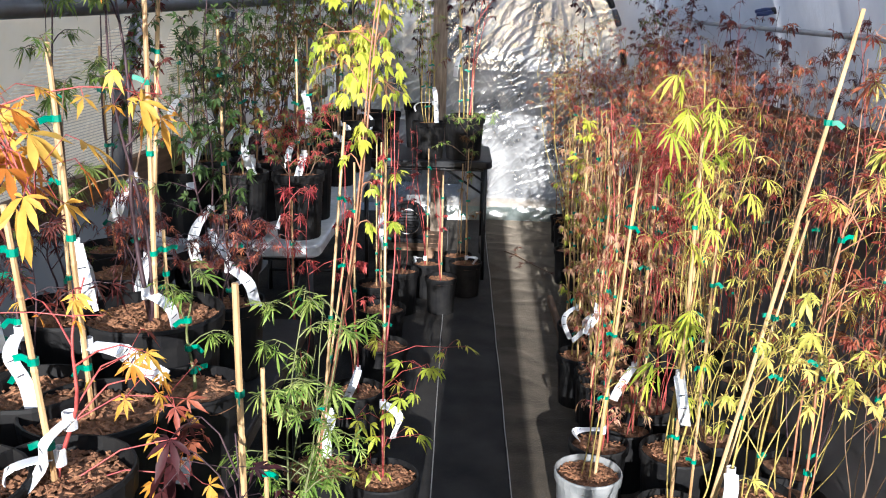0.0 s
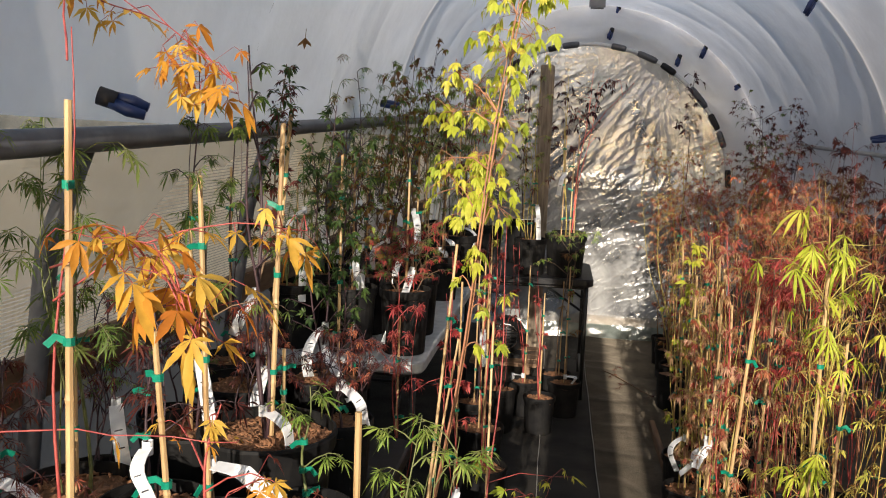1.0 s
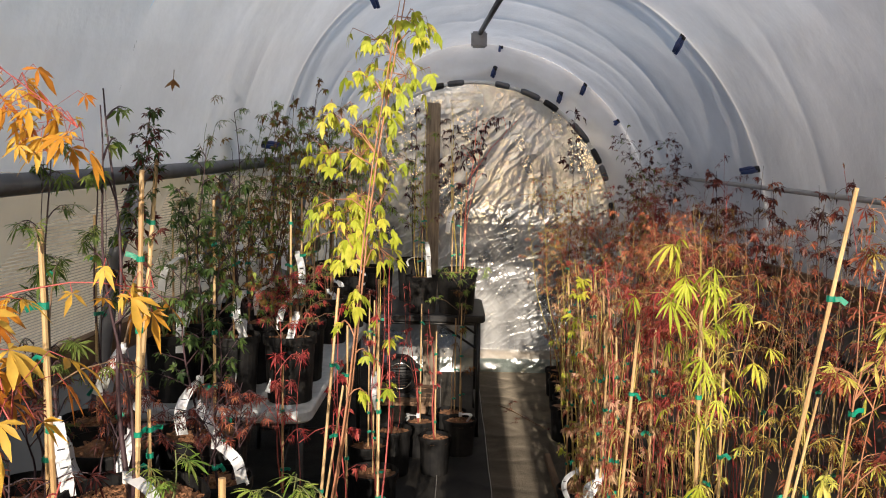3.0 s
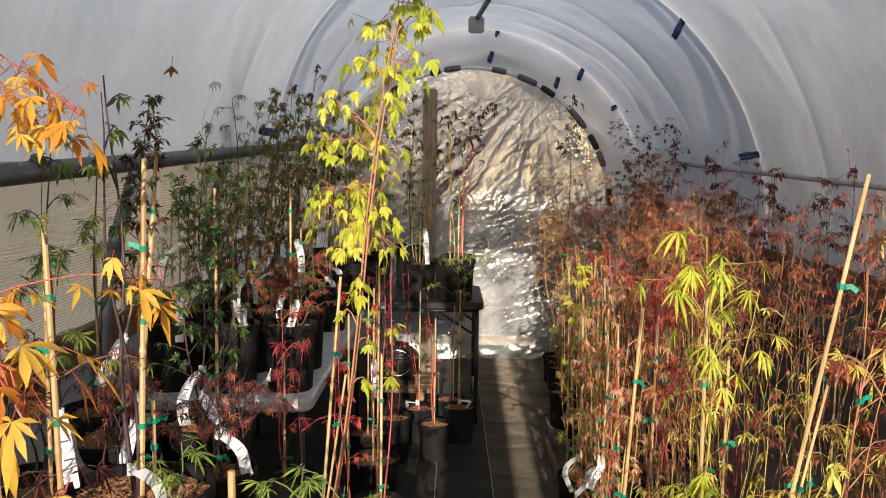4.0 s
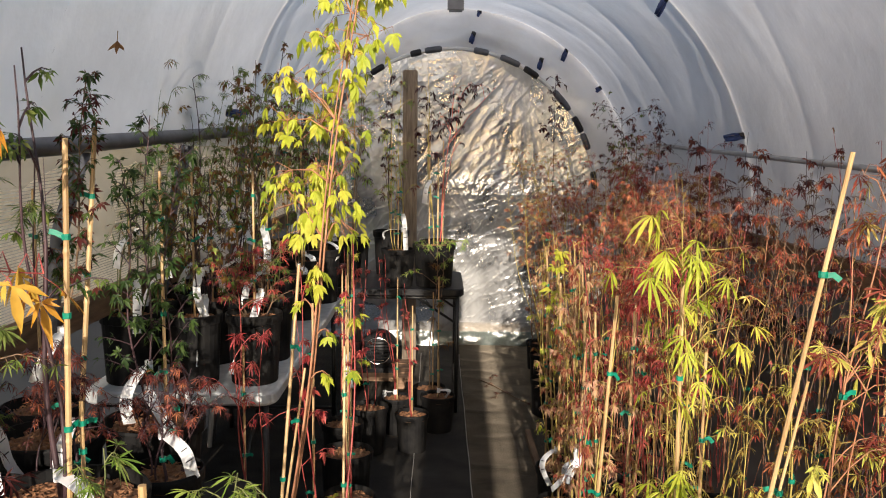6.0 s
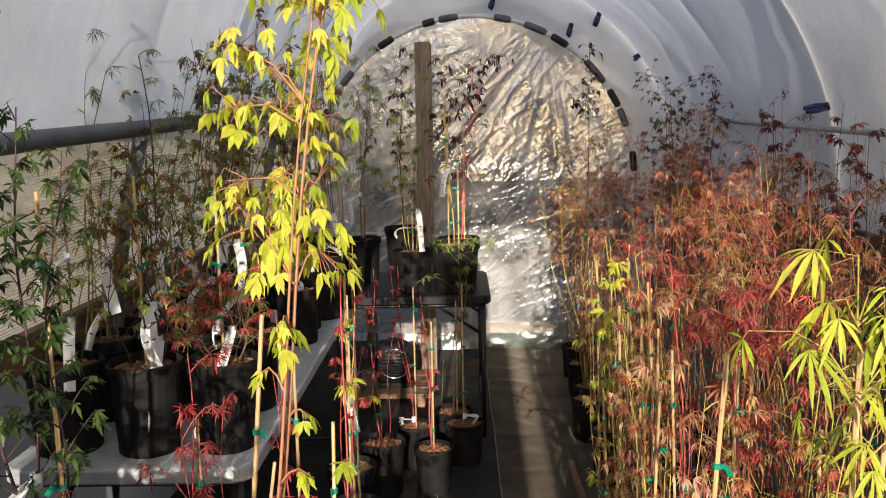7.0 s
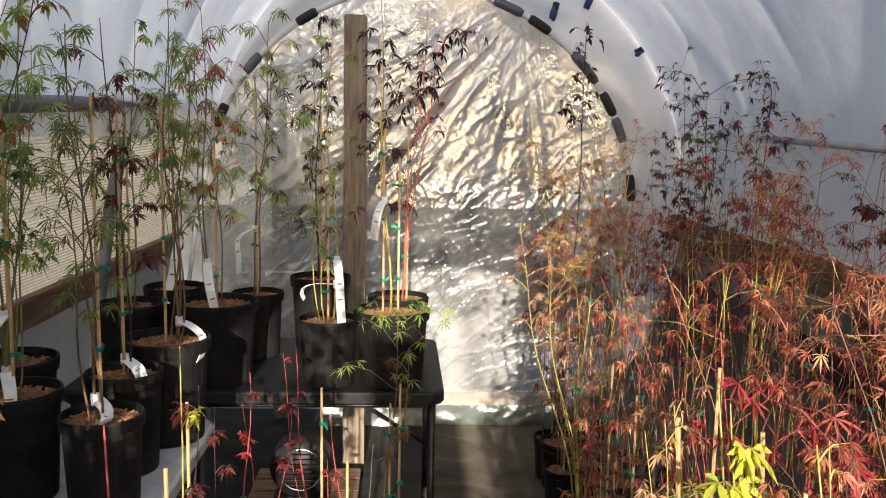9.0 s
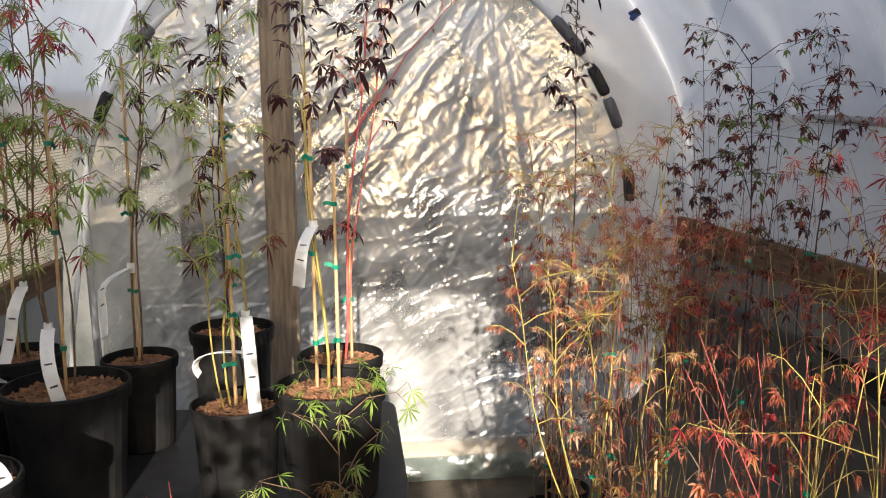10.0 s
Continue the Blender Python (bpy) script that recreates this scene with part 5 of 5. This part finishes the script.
maple(1.68, 2.40, 0, 0.11, 0.25, leaf="yellow", style="wisp", bark="yellow", tip=(1.78, 2.3, 1.22), stems=4, leaves=240, size=0.027, reach=0.13, crown=(0.3, 1), stakes=((0, 0, 1.0),), chips=160, second="bronze", group=RG, seed=63, spread=0.14)
maple(1.84, 2.15, 0, 0.11, 0.25, leaf="yellow", style="wisp", bark="yellow", tip=(1.85, 2.1, 1.12), stems=4, leaves=220, size=0.027, reach=0.13, crown=(0.3, 1), chips=60, second="bronze", group=RG, seed=95, spread=0.14)
maple(1.64, 2.75, 0, 0.12, 0.25, leaf="red", style="lace", bark="brown", tip=(1.64, 2.71, 1.20), stems=4, leaves=170, size=0.04, reach=0.11, crown=(0.4, 1), stakes=((0, 0, 1.05, 0.03, -0.02),), chips=80, second="rust", group=RG, seed=64, spread=0.1)
maple(1.55, 2.98, 0, 0.095, 0.22, leaf="rust", style="willow", bark="yellow", tip=(1.50, 3.02, 1.12), stems=6, leaves=360, size=0.026, reach=0.10, crown=(0.12, 1), stakes=((-0.03, 0, 1.05), (0.03, -0.02, 1.0, -0.03, 0), (-0.05, -0.03, 0.9, 0.02, 0)), tags=((0.3, 200, 0.14, 0.9), (0.33, -90, 0.14, 1.0)), second="tan", group=RG, seed=65, spread=0.1)
maple(1.62, 3.24, 0, 0.09, 0.20, leaf="rust", style="willow", bark="yellow", tip=(1.52, 3.30, 1.2), stems=6, leaves=340, size=0.026, reach=0.10, crown=(0.15, 1), stakes=((-0.02, 0, 1.12, -0.05, 0), (-0.05, 0.02, 1.0)), second="tan", group=RG, seed=66, spread=0.08)
maple(1.62, 3.48, 0, 0.09, 0.20, leaf="lime", style="star", bark="yellow", tip=(1.47, 3.48, 1.22), stems=2, leaves=40, size=0.045, reach=0.09, crown=(0.5, 1), stakes=((-0.02, 0, 1.15, -0.06, 0), (0, 0.02, 1.05)), group=RG, seed=67)
maple(1.62, 3.85, 0, 0.10, 0.22, leaf="lime", style="lace", bark="yellow", tip=(1.55, 3.83, 0.95), stems=2, leaves=50, size=0.055, reach=0.1, crown=(0.4, 1), stakes=((0, 0, 1.14), (-0.03, 0.0, 0.9)), group=RG, seed=68)
maple(1.72, 3.62, 0, 0.10, 0.22, leaf="red", style="lace", bark="red", tip=(1.72, 3.6, 1.10), stems=3, leaves=30, size=0.05, droop=1.0, per=7, clusters=((1.60, 3.60, 1.16), (1.65, 3.60, 1.11), (1.73, 3.60, 1.08), (1.76, 3.60, 0.99), (1.81, 3.60, 0.91), (1.75, 3.60, 0.87), (1.86, 3.60, 0.95)), group=RG, seed=96)
for k, (x, y, leaf_, top) in enumerate(((2.02, 1.95, "rust", 1.05), (2.24, 2.2, "wine", 1.50), (2.04, 2.38, "rust", 1.25), (2.32, 1.8, "wine", 1.45), (1.96, 2.2, "bronze", 0.95), (2.34, 2.45, "rust", 1.52), (2.15, 1.62, "bronze", 1.0))):
    maple(x, y, 0, 0.10, 0.22, leaf=leaf_, style=("wisp", "willow", "wisp")[k % 3], bark=("brown", "yellow", "dark")[k % 3], tip=(x + 0.02, y - 0.03, top), stems=6, leaves=250, size=0.028, reach=0.15, crown=(0.5, 1), spread=0.17, chips=0, ties=2, second="bronze" if k % 2 else "rust", group=RG, seed=170 + k, thick=0.003)


def arch_shoots(x, y, top, rg):
    """Long bare shoots that lean out and bend over."""
    res = []
    for _ in range(3):
        a, q = rg.uniform(0, 6.28), rg.uniform(0.15, 0.42)
        dx, dy = math.cos(a) * q, math.sin(a) * q
        dx = min(dx, 2.38 - x) if x + dx > 2.38 else max(dx, 1.5 - x)
        res.append(((x, y, 0.2), (x + dx * 0.3, y + dy * 0.3, 0.2 + top * 0.36), (x + dx * 0.68, y + dy * 0.68, top * 0.80), (x + dx, y + dy, top * rg.uniform(0.86, 1.02))))
    return res


k = 0
for y in (2.6, 3.0, 3.4, 3.8, 4.2, 4.6, 5.0, 5.4, 5.8, 6.2):
    for x in (1.86, 2.10, 2.34):
        k += 1
        rg = random.Random(k * 31)
        leaf_ = ("rust", "red", "rust", "wine", "bronze", "rust", "wine")[k % 7]
        # Rows towards the wall get wine leaves, to paint in the shade there.
        if x > 2.0 and leaf_ in ("red", "bronze") or x > 2.2:
            leaf_ = "wine"
        hh = rg.uniform(1.08, 1.38) + (0.24 if x > 2.2 else 0.12 if x > 2.0 else 0)
        hh += 0.08 if 3.3 < y < 4.9 else 0
        xx, yy = x + rg.uniform(-0.05, 0.05), y + rg.uniform(-0.08, 0.08)
        maple(xx, yy, 0, rg.choice((0.085, 0.095, 0.11)), 0.22, leaf=leaf_, style=("wisp", "willow", "wisp")[k % 3], bark=("salmon", "yellow", "brown", "red", "brown")[k % 5],
              tip=(xx + rg.uniform(-0.1, 0.06), yy - rg.uniform(0, 0.1), hh), stems=7 + k % 3 if y < 4.5 else 5, leaves=340 if y < 3.3 else 280 if y < 4.5 else 120, size=0.024, reach=0.15, crown=(0.66, 1) if y < 3.3 else (0.76, 1), spread=0.2, limbs=arch_shoots(xx, yy, hh, rg), stakes=((0, 0, 0.9),) if k % 3 == 0 else (), ties=2, chips=0,
              second="bronze" if k % 2 else "rust", group=RG, seed=100 + k, thick=0.0024)
for k, (x, y) in enumerate(((1.70, 4.25), (1.69, 4.6), (1.71, 4.95), (1.72, 5.3), (1.72, 5.7), (1.74, 6.1))):
    maple(x, y, 0, 0.085, 0.2, leaf=("tan", "rust", "bronze", "tan")[k % 4], style="wisp", bark="brown", tip=(x - 0.04, y, 1.05 + 0.05 * k), stems=6, leaves=320, size=0.026, reach=0.11, crown=(0.12, 1), spread=0.1, stakes=((0, 0, 0.85),), ties=2, chips=30, second="rust", group=RG, seed=150 + k, thick=0.003)
maple(1.70, 5.18, 0, 0.095, 0.22, leaf="rust", style="lace", bark="yellow", tip=(1.66, 5.15, 1.50), stems=7, leaves=380, size=0.024, second="tan", crown=(0.6, 1), spread=0.22, per=20, puff=0.075, clusters=((1.47, 5.20, 1.54), (1.46, 5.20, 1.45), (1.56, 5.20, 1.45), (1.62, 5.20, 1.47), (1.69, 5.20, 1.48), (1.79, 5.20, 1.50), (1.82, 5.20, 1.55), (1.52, 5.20, 1.42), (1.53, 5.0, 1.25), (1.61, 5.0, 1.28), (1.67, 5.0, 1.31), (1.64, 5.0, 1.20), (1.58, 5.0, 1.15), (1.74, 5.0, 1.18)), group=RG, seed=164)
maple(1.76, 5.98, 0, 0.095, 0.22, leaf="dark", style="star", bark="dark", tip=(1.81, 6.0, 2.05), leaves=8, size=0.042, crown=(0.6, 1), reach=0.07, per=6, puff=0.05, clusters=((1.81, 6.0, 2.01), (1.75, 6.0, 1.92), (1.79, 6.0, 1.84), (1.81, 6.0, 1.74), (1.73, 6.0, 1.69), (1.78, 6.0, 1.65)), group=RG, seed=160)
maple(2.18, 5.52, 0, 0.11, 0.24, leaf="wine", style="star", bark="dark", tip=(2.16, 5.5, 1.72), second="green", stems=3, leaves=110, size=0.030, crown=(0.45, 0.95), reach=0.16, per=15, puff=0.065, clusters=((2.06, 5.5, 1.81), (2.10, 5.5, 1.71), (2.17, 5.5, 1.64), (2.13, 5.5, 1.56), (2.21, 5.5, 1.53), (2.12, 5.5, 1.47), (2.25, 5.5, 1.60), (2.32, 5.5, 1.79), (2.20, 5.5, 1.42)), group=RG, seed=161, spread=0.12)
maple(2.36, 5.48, 0, 0.11, 0.24, leaf="wine", style="star", bark="dark", tip=(2.38, 5.45, 1.74), stems=2, leaves=90, size=0.030, crown=(0.45, 0.95), reach=0.14, per=14, puff=0.065, clusters=((2.38, 5.5, 1.80), (2.42, 5.5, 1.70), (2.40, 5.5, 1.60), (2.35, 5.4, 1.47), (2.44, 5.4, 1.55), (2.36, 5.4, 1.66)), group=RG, seed=162, spread=0.12)
maple(2.06, 4.62, 0, 0.11, 0.24, leaf="red", style="lace", bark="salmon", tip=(2.05, 4.6, 1.46), stems=3, leaves=60, size=0.045, crown=(0.6, 1), reach=0.12, per=8, puff=0.06, clusters=((2.0, 4.6, 1.42), (2.06, 4.6, 1.44), (2.03, 4.6, 1.37), (2.07, 4.6, 1.31), (2.12, 4.6, 1.25), (2.06, 4.6, 1.23), (2.12, 4.6, 1.35)), group=RG, seed=165, spread=0.1)
maple(2.34, 4.55, 0, 0.11, 0.24, leaf="wine", style="star", bark="dark", tip=(2.34, 4.5, 1.60), stems=3, leaves=150, size=0.04, crown=(0.5, 1), reach=0.16, group=RG, seed=163, spread=0.15)
for k, (x, y, top) in enumerate(((2.27, 6.12, 1.84), (2.38, 3.95, 1.62), (2.28, 3.55, 1.52), (2.38, 3.1, 1.56))):
    maple(x, y, 0, 0.11, 0.24, leaf="wine", style="star", bark="dark", tip=(x, y - 0.03, top), stems=5, leaves=380 if k == 0 else 240, size=0.030, crown=(0.5, 1), reach=0.16, second=("dark", "rust", "bronze")[k % 3], ties=0, chips=0, group=RG, seed=210 + k, spread=0.14, thick=0.003)


def cloud(x, y, z, n_, wide, high, rg):
    """Places for tufts of leaves, thick in the middle and ragged round the edge."""
    return [(x + rg.gauss(0, wide), y + rg.gauss(0, 0.07), z + rg.gauss(0, high)) for _ in range(n_)]


rg = random.Random(501)
# upright tan shoots at the edge of the aisle, tied to canes
for k, (x, y, tx, ty, tz, canes) in enumerate((
        (1.50, 3.26, 1.47, 3.25, 1.02, ((-0.01, 0.0, 1.05, -0.014, 0.0, 0.0045), (0.02, -0.09, 1.04, -0.004, -0.02, 0.0045))),
        (1.56, 2.62, 1.60, 2.63, 1.06, ((0.03, 0.0, 1.09, 0.014, 0.01, 0.005),)),
        (1.46, 2.50, 1.41, 2.43, 1.31, ()), (1.55, 3.08, 1.52, 3.09, 1.09, ()),
        (1.54, 3.62, 1.46, 3.63, 1.14, ((-0.02, 0.0, 1.12, -0.05, 0.01, 0.0045), (-0.05, 0.03, 0.95, -0.01, 0, 0.004))))):
    maple(x, y, 0, 0.095, 0.22, leaf="tan", style="willow", bark=("yellow", "red", "red", "brown", "yellow")[k], tip=(tx, ty, tz), stems=4, leaves=230, size=0.027, reach=0.075, crown=(0.05, 1), droop=0.4, second=("rust", "yellow", "tan", "rust", "lime")[k],
          stakes=canes, ties=4, tags=((0.25, 200 + 40 * k, 0.15, 0.9),) if k < 2 else (), chips=60, group=RG, seed=220 + k, spread=0.07, thick=0.003)
# feathery red crowns over bare stems
for k, (x, y, z, leaf_, n_, wide, high) in enumerate(((1.66, 2.70, 1.10, "red", 9, 0.05, 0.09), (1.96, 3.68, 1.20, "rust", 22, 0.12, 0.08), (1.945, 4.40, 1.34, "red", 24, 0.10, 0.10), (1.854, 5.50, 1.22, "rust", 32, 0.13, 0.10), (2.12, 3.95, 1.32, "rust", 20, 0.13, 0.08), (1.84, 3.35, 1.10, "rust", 18, 0.11, 0.09))):
    maple(x + 0.02, y + 0.03, 0, 0.10, 0.22, leaf=leaf_, style="lace", bark=("red", "salmon", "yellow")[k % 3], tip=(x, y, z + 0.05), stems=6, leaves=0, size=0.027 if k else 0.04, per=13, puff=0.055, droop=1.0, second="tan" if k % 2 else "rust",
          clusters=cloud(x, y, z, n_, wide, high, rg), ties=0, chips=0, group=RG, seed=240 + k, spread=0.16, thick=0.003)
# bright bare coral shoots with buds
for k, (x, y, tx, ty, tz) in enumerate(((1.98, 4.78, 1.92, 4.72, 1.12), (1.66, 4.98, 1.62, 4.95, 0.72), (2.22, 4.72, 2.26, 4.66, 1.02), (1.80, 4.10, 1.70, 4.05, 1.16))):
    maple(x, y, 0, 0.095, 0.22, leaf="red", style="bud", bark="coral", tip=(tx, ty, tz), stems=3, leaves=54, size=0.022, reach=0.03, crown=(0.45, 1), spread=0.10, ties=1, chips=0, group=RG, seed=260 + k, thick=0.0035)
